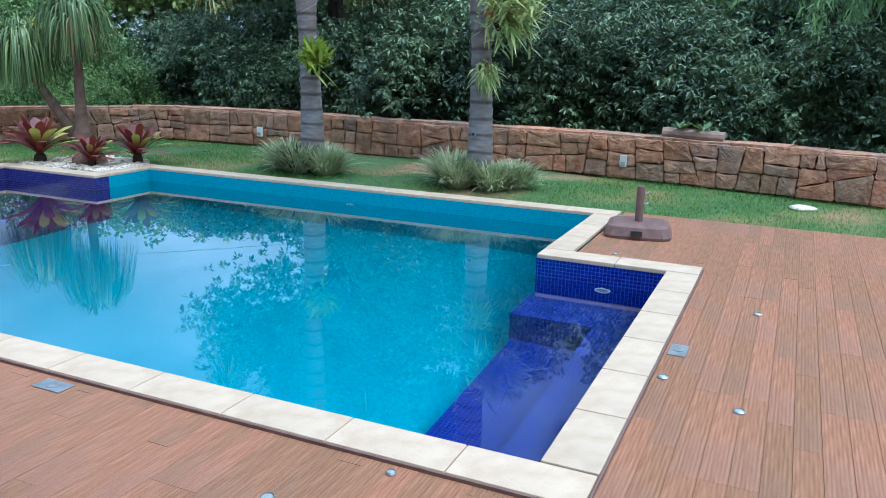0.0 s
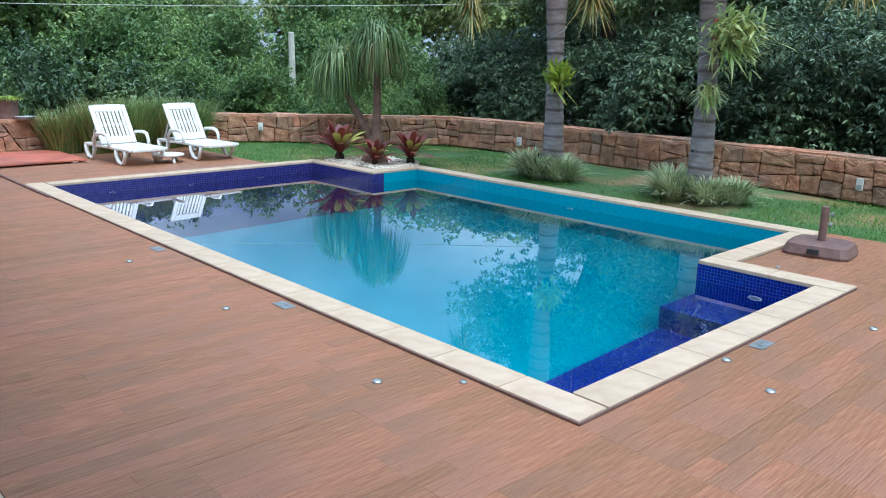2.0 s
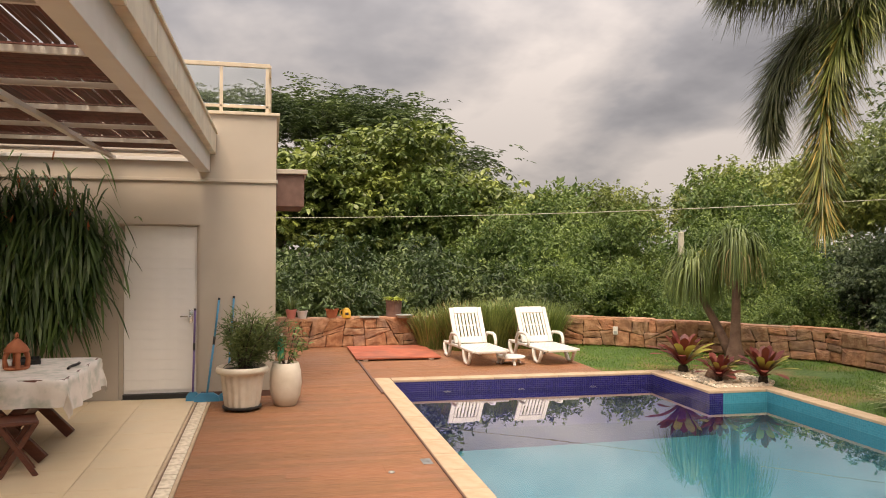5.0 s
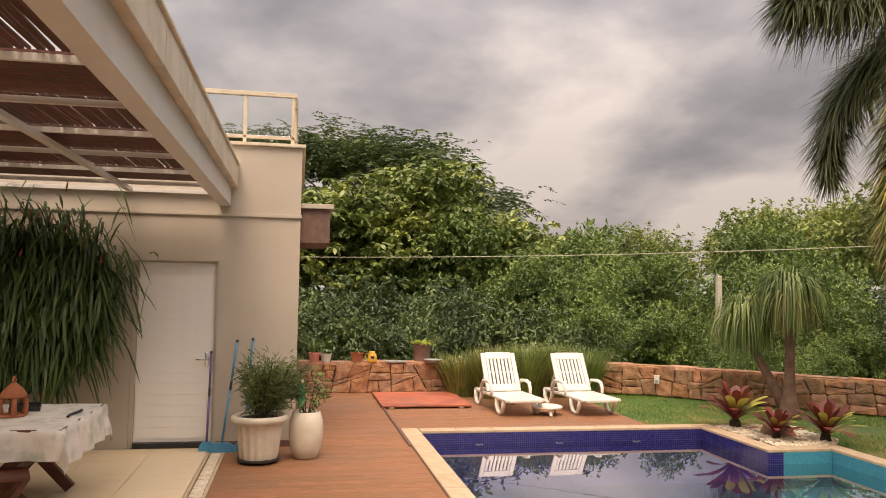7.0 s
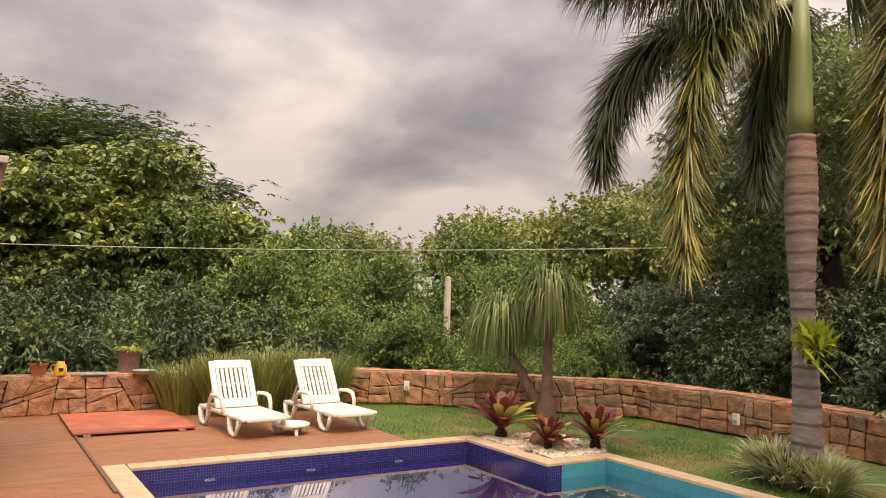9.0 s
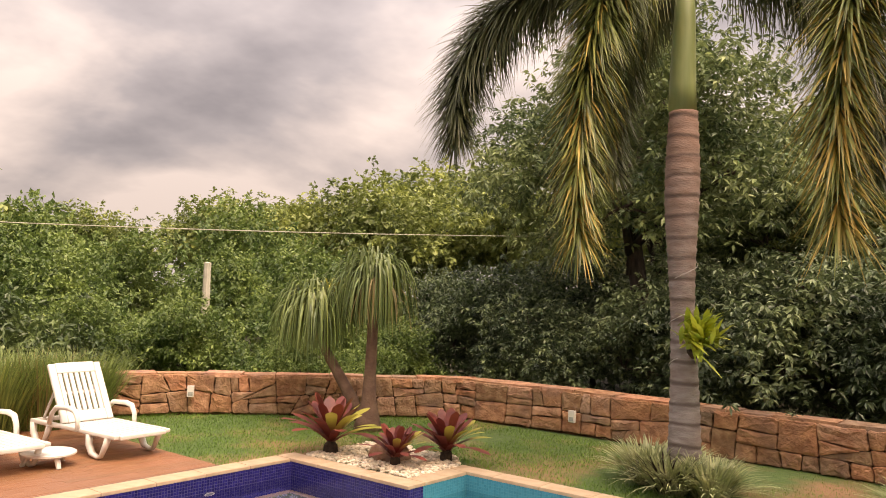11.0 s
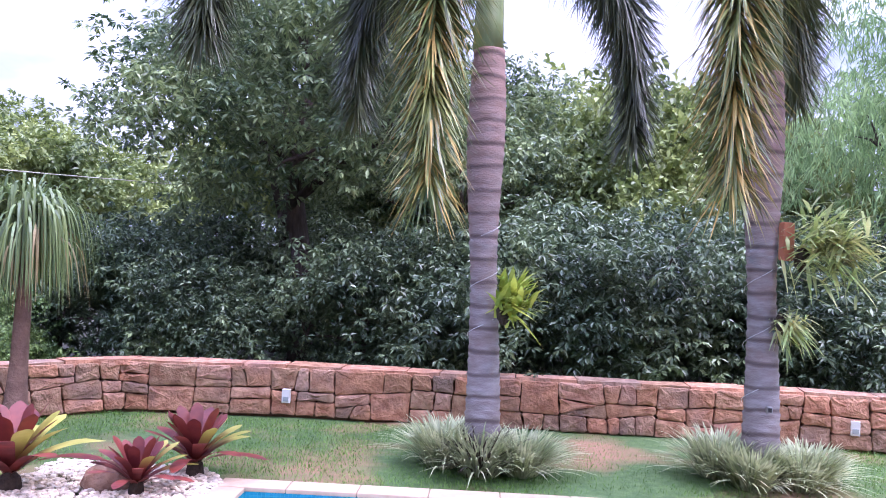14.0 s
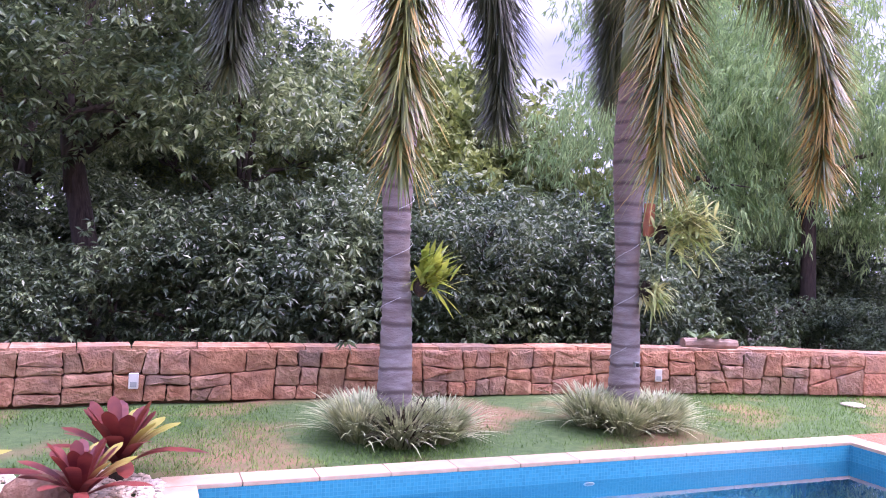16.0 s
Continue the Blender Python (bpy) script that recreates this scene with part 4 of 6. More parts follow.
single("tablecloth", bm, M_CLOTH, "pale printed cloth draped over the garden table", "tablecloth", smooth=True, at=pose(-6.18, -1.17, 0.0))
stool = thing("garden_stool", -5.38, -1.0, 0, 20, "dark red wooden folding stool beside the table", "stool")
part("seat", B(-0.17, 0.17, -0.15, 0.15, 0.42, 0.45, bevel=0.01), M_DARKWOOD, stool)
for sx in (-0.12, 0.12):
    for sg in (-1, 1):
        part("leg", box(bmesh.new(), -0.015, 0.015, -0.02, 0.02, -0.25, 0.25, m=Matrix.Translation((sx + sg * 0.017, 0, 0.21)) @ Matrix.Rotation(radians(sg * 32), 4, "X")), M_DARKWOOD, stool)
lan = thing("clay_lantern", -6.12, -1.22, 0.745, 0, "terracotta clay lantern with arched openings", "lantern")
part("base", lathe([(0.10, 0.0), (0.105, 0.01), (0.10, 0.02)], 24), M_TERRA, lan)
bm = bmesh.new()
for a in range(4):
    t = a * math.pi / 2 + 0.4
    tube([(0.085 * math.cos(t), 0.085 * math.sin(t), 0.015), (0.095 * math.cos(t), 0.095 * math.sin(t), 0.09), (0.07 * math.cos(t), 0.07 * math.sin(t), 0.17)], [0.026, 0.02, 0.028], 8, bm)
part("body", bm, M_TERRA, lan, smooth=True)
part("roof", lathe([(0.10, 0.155), (0.105, 0.17), (0.075, 0.22), (0.03, 0.265), (0.02, 0.275)], 24), M_TERRA, lan, smooth=True)
part("ring", tube([(0.028 * math.cos(t), 0, 0.295 + 0.028 * math.sin(t)) for t in np.linspace(-0.5, 3.64, 10)], 0.009, 8), M_TERRA, lan, smooth=True)
tray = single("serving_tray", box(box(box(box(B(-0.16, 0.16, -0.11, 0.11, 0.0, 0.012), -0.17, -0.155, -0.12, 0.12, 0.0, 0.035), 0.155, 0.17, -0.12, 0.12, 0.0, 0.035), -0.155, 0.155, -0.12, -0.105, 0.0, 0.035), -0.155, 0.155, 0.105, 0.12, 0.0, 0.035), M_BLACK, "black plastic serving tray on the table", "tray", at=pose(-6.52, -1.25, 0.745, 0, 0, 15))
single("folded_strap", tube([(-0.2, 0.0, 0.012), (-0.1, 0.03, 0.018), (0.05, 0.02, 0.013), (0.16, 0.05, 0.013)], 0.012, 8), M_BLACK, "black strap lying on the tablecloth", "strap", at=pose(-6.15, -0.78, 0.745, 0, 0, -10))

# things on the west garden wall
WT = 0.535
def pot_on_wall(y, r, h, material, label, x=-13.08):
    ob = thing("flower_pot", x, y, WT, 0, label, "flower pot", "pots on the garden wall")
    part("pot", lathe([(r * 0.72, 0), (r * 0.95, h * 0.8), (r * 0.95, h * 0.82), (r * 1.08, h * 0.83), (r * 1.08, h), (r * 0.95, h), (r * 0.93, h * 0.9)], 24), material, ob)
    part("soil", lathe([(r * 0.9, h * 0.86), (r * 0.9, h * 0.91)], 16), M_SOIL, ob)
    return ob


rng = np.random.default_rng(21)
def sprout(ob, z, n, length, spread, material, w=0.02, droop=0.5):
    a = rng.uniform(0, 6.28, n)
    D = np.stack([np.cos(a) * spread, np.sin(a) * spread, rng.uniform(0.5, 1.2, n)], 1)
    P = np.zeros((n, 3))
    P[:, 2] = z
    P[:, :2] = rng.normal(0, 0.02, (n, 2))
    return mesh_part("foliage", blade_mesh("foliage", P, D, rng.uniform(0.6, 1.0, n) * length, w, material, rng, droop), ob)


sprout(pot_on_wall(2.13, 0.12, 0.18, M_TERRA, "terracotta pot with a small leafy plant"), 0.16, 60, 0.30, 0.9, F_MID, 0.03)
sprout(pot_on_wall(1.58, 0.10, 0.15, M_WHITE, "small white pot with a green plant"), 0.13, 50, 0.28, 0.7, F_MID, 0.03)
sprout(pot_on_wall(1.38, 0.10, 0.17, M_PINK, "pink plastic pot with an upright plant"), 0.15, 30, 0.42, 0.4, F_MID, 0.03, 0.15)
can = thing("watering_can", -13.05, 2.40, WT, 0, "yellow plastic jug on the garden wall", "jug")
part("body", lathe([(0.085, 0), (0.09, 0.02), (0.075, 0.14), (0.05, 0.17), (0.055, 0.19)], 20), M_YELLOW, can, smooth=True)
part("handle", tube([(0, -0.07, 0.15), (0, -0.12, 0.14), (0, -0.12, 0.07), (0, -0.08, 0.05)], 0.011, 8), M_YELLOW, can, smooth=True)
part("label", B(0.080, 0.084, -0.03, 0.03, 0.06, 0.11), M_BLACK, can, "dark printed label")
pl = thing("stump_planter", -13.25, 3.33, WT, 0, "rough wooden stump planter with bright fern", "planter")
part("pot", lathe([(0.15, 0), (0.145, 0.1), (0.155, 0.24), (0.16, 0.33), (0.13, 0.335)], 20, wob=flutes(7, 0.03)), M_UMB, pl)
sprout(pl, 0.32, 140, 0.30, 1.2, F_FERN, 0.025, 0.5)
tr = single("foil_tray", lathe([(0.13, 0.0), (0.17, 0.05), (0.175, 0.055), (0.165, 0.05), (0.12, 0.008)], 24), M_LIGHTDISC, "shallow pale tray resting on the garden wall", "tray", at=pose(-12.98, 3.50, WT))
single("stone_plate", B(-0.1, 0.1, -0.18, 0.18, 0, 0.025, bevel=0.006), M_LIGHTDISC, "flat pale slab lying on the garden wall", "slab", at=pose(-13.05, 2.83, WT))

# log planter on the far wall
lg = thing("log_planter", -1.30, 10.02, 0.53, -8, "hollow pale log planter with small bromeliads on wall", "planter")
part("log", tube([(-0.36, 0, 0.06), (-0.1, 0.01, 0.065), (0.2, -0.01, 0.06), (0.38, 0.0, 0.055)], [0.07, 0.075, 0.07, 0.06], 10), M_LOG, lg)
for dx in (-0.15, 0.12):
    a = rng.uniform(0, 6.28, 16)
    mesh_part("foliage", blade_mesh("foliage", np.tile([[dx, 0, 0.10]], (16, 1)), np.stack([np.cos(a), np.sin(a), np.full(16, 0.9)], 1), rng.uniform(0.16, 0.30, 16), 0.045, F_MID, rng, 0.25), lg)

# wall lights: small pale boxes on the stone wall
def wall_light(x, y, z, rz):
    ob = thing("wall_light", x, y, z, rz, "small white outdoor light box on the stone wall", "wall light", "lights along the stone wall")
    part("body", B(-0.045, 0.045, -0.05, 0.0, -0.075, 0.075, bevel=0.006), M_PLASTIC, ob)
    part("lens", B(-0.03, 0.03, -0.056, -0.0505, -0.055, -0.005, bevel=0.002), M_LIGHTDISC, ob)


wall_light(-12.27, 7.50, 0.30, 52)
wall_light(-7.97, 10.27, 0.22, -2)
wall_light(-2.09, 9.98, 0.22, -9)

# pool fittings
def disc(name, x, y, z, r, rot, label, category, group, rim=None):
    ob = thing(name, label=label, category=category, group=group)
    ob.matrix_world = pose(x, y, z, *rot)
    part("rim", lathe([(r, 0.0), (r, 0.006), (r * 0.8, 0.012), (r * 0.74, 0.007)], 24), rim or M_PLASTIC, ob)
    part("lens", lathe([(r * 0.72, 0.004), (r * 0.72, 0.007), (r * 0.3, 0.010)], 20), M_LIGHTDISC, ob)
    return ob


for y in (3.45, 4.55, 5.65):
    disc("pool_inlet", PX0 + 0.001, y, -0.22, 0.055, (0, 90, 0), "white round inlet fitting on the pool wall", "pool fitting", "pool fittings")
disc("pool_inlet", -1.32, PY1 - 0.001, -0.30, 0.06, (90, 0, 0), "white round inlet fitting in the stepped bay", "pool fitting", "pool fittings")
disc("pool_inlet", -4.6, PY3 - 0.001, -0.24, 0.05, (90, 0, 0), "white round inlet fitting on the pool wall", "pool fitting", "pool fittings")

# recessed deck lights and small drain plates
for x, y in ((-0.59, 3.72), (-0.23, 4.95), (-0.23, 3.49), (-1.34, 2.37), (-1.64, 2.04), (-3.23, 2.02), (-4.82, 2.0), (-1.32, 6.0)):
    disc("deck_light", x, y, 0.0005, 0.02 if (x, y) in ((-1.34, 2.37), (-1.32, 6.0)) else 0.027, (0, 0, 0), "small round glass light set into the deck", "deck light", "deck lights", M_STEEL)
for x, y, rz in ((-3.05, 2.35, 0), (-5.09, 2.35, 0), (-0.575, 4.12, 90)):
    ob = thing("drain_plate", x, y, 0.0005, rz, "square dull metal drain plate in the deck", "drain plate", "deck drain plates")
    part("plate", B(-0.085, 0.085, -0.045, 0.045, 0, 0.004, bevel=0.001), M_STEEL, ob)
    part("cap", lathe([(0.03, 0.004), (0.03, 0.007), (0.02, 0.009)], 16), M_STEEL, ob)
single("lawn_stone", lathe([(0.02, 0.0), (0.19, 0.01), (0.20, 0.03), (0.12, 0.055), (0.02, 0.06)], 18, wob=flutes(3, 0.08)), M_PEBBLE, "flat white stone lying on the lawn", "stone", smooth=True, at=pose(0.0, 9.0, -0.03) @ Matrix.Scale(0.7, 4))
single("boulder", lathe([(0.02, -0.08), (0.17, -0.05), (0.215, 0.05), (0.18, 0.15), (0.10, 0.205), (0.02, 0.215)], 16, wob=flutes(2, 0.12)), M_STONE, "rounded reddish boulder beside the bromeliads", "boulder", smooth=True, at=pose(-8.45, 7.33, 0.0, 0, 0, 30) @ Matrix.Diagonal((0.95, 0.75, 0.9, 1)))

# fence post and cable beyond the wall
single("fence_post", lathe([(0.075, -0.2), (0.07, 1.2), (0.065, 2.25), (0.03, 2.27)], 10, wob=flutes(2, 0.06)), M_CEIL, "pale weathered wooden post among the shrubs", "post", at=pose(-23.2, 15.1, 0) @ Matrix.Diagonal((1.7, 1.7, 1.1, 1)))
single("overhead_cable", tube([Vector((-24, -2.0, 2.75)).lerp(Vector((-9.5, 20.0, 3.35)), i / 16) - Vector((0, 0, 0.25 * math.sin(math.pi * i / 16))) for i in range(17)], 0.009, 6), M_CEIL, "pale cable sagging in front of the trees", "cable")

# dark edging between deck and coping
for nm, q in (("south", (-9.36, -0.64, 2.4285, 2.4385)), ("east", (-0.6475, -0.6385, 2.44, 5.83)), ("west", (-9.362, -9.352, 2.44, 5.95))):
    tagged(part("trim_" + nm, B(*q, -0.02, 0.014), M_UMB), "dark brown edging board between deck and coping", "trim", kind="structure")


# ---- planting ----
def palm(x, y, ground_z, lean, height, fronds, seed, label):
    """Foxtail palm: ringed grey trunk, green crownshaft, drooping bushy fronds."""
    rng = np.random.default_rng(seed)
    ob = thing("palm_tree", x, y, ground_z, 0, label, "palm tree", "palms on the lawn")
    bm = bmesh.new()
    n, rings = 24, []
    levels = np.arange(0, height, 0.028)
    for i, z in enumerate(levels):
        u = z / height
        r = 0.165 - 0.055 * min(1, u * 2.2) + 0.055 * math.exp(-((u - 0.80) / 0.22) ** 2) + 0.02 * math.exp(-z / 0.08)
        r += (0.006 if i % 4 == 0 else 0.0) - (0.005 if i % 4 == 1 else 0)
        cx = lean[0] * u + 0.012 * math.sin(z * 2.1)
        cy = lean[1] * u
        rings.append([bm.verts.new((cx + r * math.cos(2 * math.pi * k / n), cy + r * math.sin(2 * math.pi * k / n), z)) for k in range(n)])
    for a, b in zip(rings, rings[1:]):
        for k in range(n):
            bm.faces.new((a[k], a[(k + 1) % n], b[(k + 1) % n], b[k]))
    bm.faces.new(rings[-1])
    part("trunk", bm, M_PALMTRUNK, ob, "grey ringed trunk", smooth=True)
    top = Vector((lean[0], lean[1], height))
    part("crownshaft", tube([top + Vector((0, 0, -0.02)), top + Vector((0, 0, 0.25)), top + Vector((0.01, 0, 0.9)), top + Vector((0.01, 0, 1.7))], [0.135, 0.128, 0.105, 0.06], 20), M_CROWNSHAFT, ob, "smooth green crownshaft", smooth=True)
    origin = top + Vector((0, 0, 1.5))
    for (tx, ty, tz), reach, dry in fronds:
        tip = Vector((tx - x, ty - y, tz + 0.30 - ground_z))
        out = Vector((tip.x - origin.x, tip.y - origin.y, 0))
        h = out.length
        ctrl1 = origin + out * 0.45 + Vector((0, 0, reach * 0.45))
        ctrl2 = origin + out * 1.10 + Vector((0, 0, -0.15))
        K = 34
        pts = []
        for i in range(K):
            s = i / (K - 1)
            pts.append(origin * (1 - s) ** 3 + ctrl1 * (3 * s * (1 - s) ** 2) + ctrl2 * (3 * s * s * (1 - s)) + tip * s ** 3)
        fr = part("frond", tube(pts, [0.028 * (1 - i / K) + 0.004 for i in range(K)], 5), M_CROWNSHAFT, ob)
        A = np.array(pts)
        nl = 2300
        s = rng.uniform(0.16, 1.0, nl) * (K - 1.001)
        i0 = s.astype(int)
        f = (s - i0)[:, None]
        P = A[i0] * (1 - f) + A[i0 + 1] * f
        Tn = unit(A[i0 + 1] - A[i0])
        R = rng.normal(0, 1, (nl, 3))
        R = unit(R - Tn * (R * Tn).sum(1, keepdims=True))
        D = Tn * rng.uniform(0.25, 0.9, (nl, 1)) + R * 0.9 + rng.normal(0, 0.14, (nl, 3))
        Ln = rng.uniform(0.32, 0.62, nl) * (1 - 0.4 * (s / K) ** 3)
        isdry = rng.uniform(0, 1, nl) < dry * (0.15 + 2.0 * (s / K) ** 3)
        # fronds without a dry share take the colour that holds painted shade
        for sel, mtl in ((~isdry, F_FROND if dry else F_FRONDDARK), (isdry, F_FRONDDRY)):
            if sel.any():
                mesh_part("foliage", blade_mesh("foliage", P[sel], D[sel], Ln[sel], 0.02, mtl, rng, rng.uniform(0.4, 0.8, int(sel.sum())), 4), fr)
    return ob


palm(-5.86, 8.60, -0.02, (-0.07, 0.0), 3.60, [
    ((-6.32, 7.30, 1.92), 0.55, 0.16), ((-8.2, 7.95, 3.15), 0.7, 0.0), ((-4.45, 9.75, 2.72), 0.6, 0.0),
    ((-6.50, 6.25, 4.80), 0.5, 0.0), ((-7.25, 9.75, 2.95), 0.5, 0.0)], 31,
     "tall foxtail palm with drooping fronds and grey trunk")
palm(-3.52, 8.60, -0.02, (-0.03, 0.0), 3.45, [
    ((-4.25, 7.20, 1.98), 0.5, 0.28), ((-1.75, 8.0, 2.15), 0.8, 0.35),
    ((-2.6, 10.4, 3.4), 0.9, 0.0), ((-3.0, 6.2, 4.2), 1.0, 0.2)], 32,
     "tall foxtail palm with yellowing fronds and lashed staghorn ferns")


def clump(name, x, y, z, n, length, w, material, label, category, seed, spread=0.9, up=(0.5, 1.3), base=0.1, droop=0.6, group="", dry=None):
    rng = np.random.default_rng(seed)
    ob = thing(name, x, y, z, 0, label, category, group)
    for nm, mtl, k in (("blades", material, n), ("dry_blades", dry, n // 4)):
        if mtl is None:
            continue
        a = rng.uniform(0, 6.28, k)
        rr = np.sqrt(rng.uniform(0, 1, k)) * base
        P = np.stack([np.cos(a) * rr, np.sin(a) * rr, np.zeros(k)], 1)
        a2 = a + rng.normal(0, 0.5, k)
        D = np.stack([np.cos(a2) * spread * rng.uniform(0.3, 1, k), np.sin(a2) * spread * rng.uniform(0.3, 1, k), rng.uniform(*up, k)], 1)
        mesh_part(nm, blade_mesh(nm, P, D, rng.uniform(0.6, 1.0, k) * length, w, mtl, rng, droop), ob)
    return ob


for i, (x, y, s) in enumerate([(-6.18, 8.52, 1.0), (-5.87, 8.30, 0.95), (-5.53, 8.38, 0.9), (-6.0, 8.85, 0.85), (-3.86, 8.60, 1.0), (-3.68, 8.33, 0.9), (-3.27, 8.38, 0.85), (-3.1, 8.62, 0.8)]):
    clump("ornamental_grass", x, y, -0.03, 560, 0.80 * s, 0.018, F_LIRI, "pale variegated grass clump at a palm foot", "grass clump", 40 + i, 0.78, (0.45, 2.0), 0.14, 0.42, "grass clumps round the palms", M_SOIL if i == 1 else None)

rng = np.random.default_rng(60)
for i, (x, y) in enumerate([(-12.3, 4.45), (-12.35, 5.05), (-12.4, 5.6), (-12.6, 4.0), (-12.7, 5.3), (-12.5, 6.1)]):
    clump("tall_grass", x, y, -0.03, 900, 1.45 if i != 3 else 1.2, 0.014, F_TALLGRASS, "tall green fountain grass behind the loungers", "grass", 61 + i, 0.44, (0.8, 1.3), 0.28, 0.30, "tall grass behind the loungers", F_DRYGRASS if i in (3, 2, 0) else None)


def bromeliad(x, y, size, seed, label):
    rng = np.random.default_rng(seed)
    ob = thing("bromeliad", x, y, 0.0, 0, label, "bromeliad", "bromeliads in the pebble bed")
    part("stem", lathe([(0.045 * size, -0.03), (0.06 * size, 0.02), (0.05 * size, 0.10), (0.02, 0.15)], 14, wob=lambda u: 1 + 0.2 * math.sin(44 * u)), M_SOIL, ob, "dark shaggy base")
    count = 30
    for i in range(count):
        a = i * 2.39996
        q = i / count
        el = 0.62 + 0.7 * q + rng.normal(0, 0.08)
        D = np.array([[math.cos(a) * math.cos(el), math.sin(a) * math.cos(el), math.sin(el)]])
        L = size * (0.52 - 0.16 * q) * rng.uniform(0.85, 1.1)
        me = blade_mesh("leaf", np.array([[0.02 * math.cos(a), 0.02 * math.sin(a), (0.09 + 0.06 * q) * size]]), D, L, 0.09 * size, F_BROMTIP if i % 5 in (1, 3) and q < 0.7 else F_BROM, rng, 0.42 - 0.3 * q, 10, True)
        mesh_part("leaf", me, ob)
    return ob


bromeliad(-9.08, 7.10, 1.4, 71, "large burgundy bromeliad with yellow-tipped leaves")
bromeliad(-8.22, 7.16, 0.9, 72, "small burgundy bromeliad among white pebbles")
bromeliad(-8.02, 7.72, 1.15, 73, "burgundy bromeliad with yellow-green outer leaves")

# pebble bed
rng = np.random.default_rng(77)
PX, PF = [], []
bm0 = bmesh.new()
bmesh.ops.create_icosphere(bm0, subdivisions=1, radius=1)
bm0.verts.ensure_lookup_table()
SV = np.array([v.co[:] for v in bm0.verts])
SF = np.array([[v.index for v in f.verts] for f in bm0.faces])
bm0.free()
k = 0
while k < 2200:
    x, y = rng.uniform(-9.2, -7.75), rng.uniform(6.86, 7.95)
    if (x + 7.75) * 0.35 + (y - 6.9) > 0.92 + 0.1 * math.sin(x * 9) or (x > -7.82 and y > 7.6):
        continue
    s = rng.uniform(0.012, 0.027)
    a = rng.uniform(0, 6.28)
    R = np.array([[math.cos(a), -math.sin(a), 0], [math.sin(a), math.cos(a), 0], [0, 0, 1]])
    PX.append((SV * np.array([s * 1.3, s, s * 0.7]) * rng.uniform(0.85, 1.15, SV.shape)) @ R.T + [x, y, 0.0 + rng.uniform(0, 0.025)])
    PF.append(SF + k * len(SV))
    k += 1
peb = new("pebbles", np_mesh("pebbles", np.concatenate(PX), np.concatenate(PF), M_PEBBLE))
tagged(peb, "bed of small white decorative pebbles", "pebbles", kind="stuff")


def mop_mesh(name, P, Ln, Wd, material, rng, seg=9):
    """Strap leaves that rise from a crown, turn over and hang straight down."""
    n = len(P)
    a, el = rng.uniform(0, 2 * math.pi, n), rng.uniform(0.1, 1.45, n)
    H = np.stack([np.cos(a), np.sin(a), 0 * a], 1)
    U = np.stack([-np.sin(a), np.cos(a), 0 * a], 1)
    Ln = Ln[:, None]
    reach = (rng.uniform(0.30, 0.92, n) * (0.45 + 0.55 * np.cos(el)))[:, None]
    fall = rng.uniform(0.6, 0.98, n)[:, None]
    rise = (0.12 + 0.42 * np.sin(el) * rng.uniform(0.7, 1.15, n))[:, None]
    rows = []
    for i in range(seg + 1):
        t = i / seg
        c = P + H * reach * Ln * (1 - math.exp(-2.3 * t)) * 1.1 + np.array([0, 0, 1.0]) * Ln * (rise * math.sin(min(t * 3.4, math.pi)) - fall * max(0.0, t - 0.2) ** 1.35)
        w = Wd * (0.6 + 0.6 * t if t < 0.4 else 0.84 * (1 - t) / 0.6 + 0.06) * 0.5
        rows += [c - U * w, c + U * w]
    V = np.stack(rows, 1).reshape(-1, 3)
    k = np.arange(n)[:, None] * (2 * seg + 2)
    F = np.concatenate([np.concatenate([k + [2 * i, 2 * i + 1, 2 * i + 3], k + [2 * i, 2 * i + 3, 2 * i + 2]], 1) for i in range(seg)], 1).reshape(-1, 3)
    return np_mesh(name, V, F, material)


def ponytail(x, y):
    rng = np.random.default_rng(80)
    ob = thing("ponytail_palm", x, y, 0, 0, "ponytail palm with two drooping leafy heads", "palm tree")
    part("trunk", tube([(0, 0, -0.05), (0, 0, 0.12), (0.0, 0, 0.35), (0.01, 0, 0.7), (0.02, 0, 1.25), (-0.02, 0, 1.75)], [0.19, 0.15, 0.095, 0.075, 0.066, 0.056], 14), M_PONYBARK, ob, "brown corky trunk", smooth=True)
    part("side_trunk", tube([(-0.1, -0.03, 0.12), (-0.38, -0.06, 0.5), (-0.65, -0.18, 0.95), (-0.80, -0.25, 1.34)], [0.09, 0.075, 0.06, 0.05], 10), M_PONYBARK, ob, "leaning side trunk", smooth=True)
    for c, n, L, mtl in (((-0.02, 0, 1.84), 480, 0.92, F_PONY), ((-0.80, -0.25, 1.42), 480, 0.98, F_PONY), ((0.0, 0.02, 1.84), 170, 0.9, F_PONYLIGHT), ((-0.80, -0.25, 1.42), 190, 0.95, F_PONYLIGHT), ((0.02, 0.05, 1.68), 80, 0.75, F_DRYGRASS)):
        mesh_part("head", mop_mesh("head", np.array([c]) + rng.normal(0, 0.05, (n, 3)), rng.uniform(0.7, 1.08, n) * L, 0.026, mtl, rng), ob)
    tuft = rng.uniform(0, 6.28, 40)
    mesh_part("yellow_tuft", blade_mesh("yellow_tuft", np.tile([[-0.55, -0.2, 1.76]], (40, 1)) + rng.normal(0, 0.05, (40, 3)), np.stack([np.cos(tuft), np.sin(tuft), np.full(40, 0.8)], 1), 0.22, 0.02, F_BROMTIP, rng, 0.4), ob, "yellowed leaf tuft")
    return ob


ponytail(-9.95, 8.55)


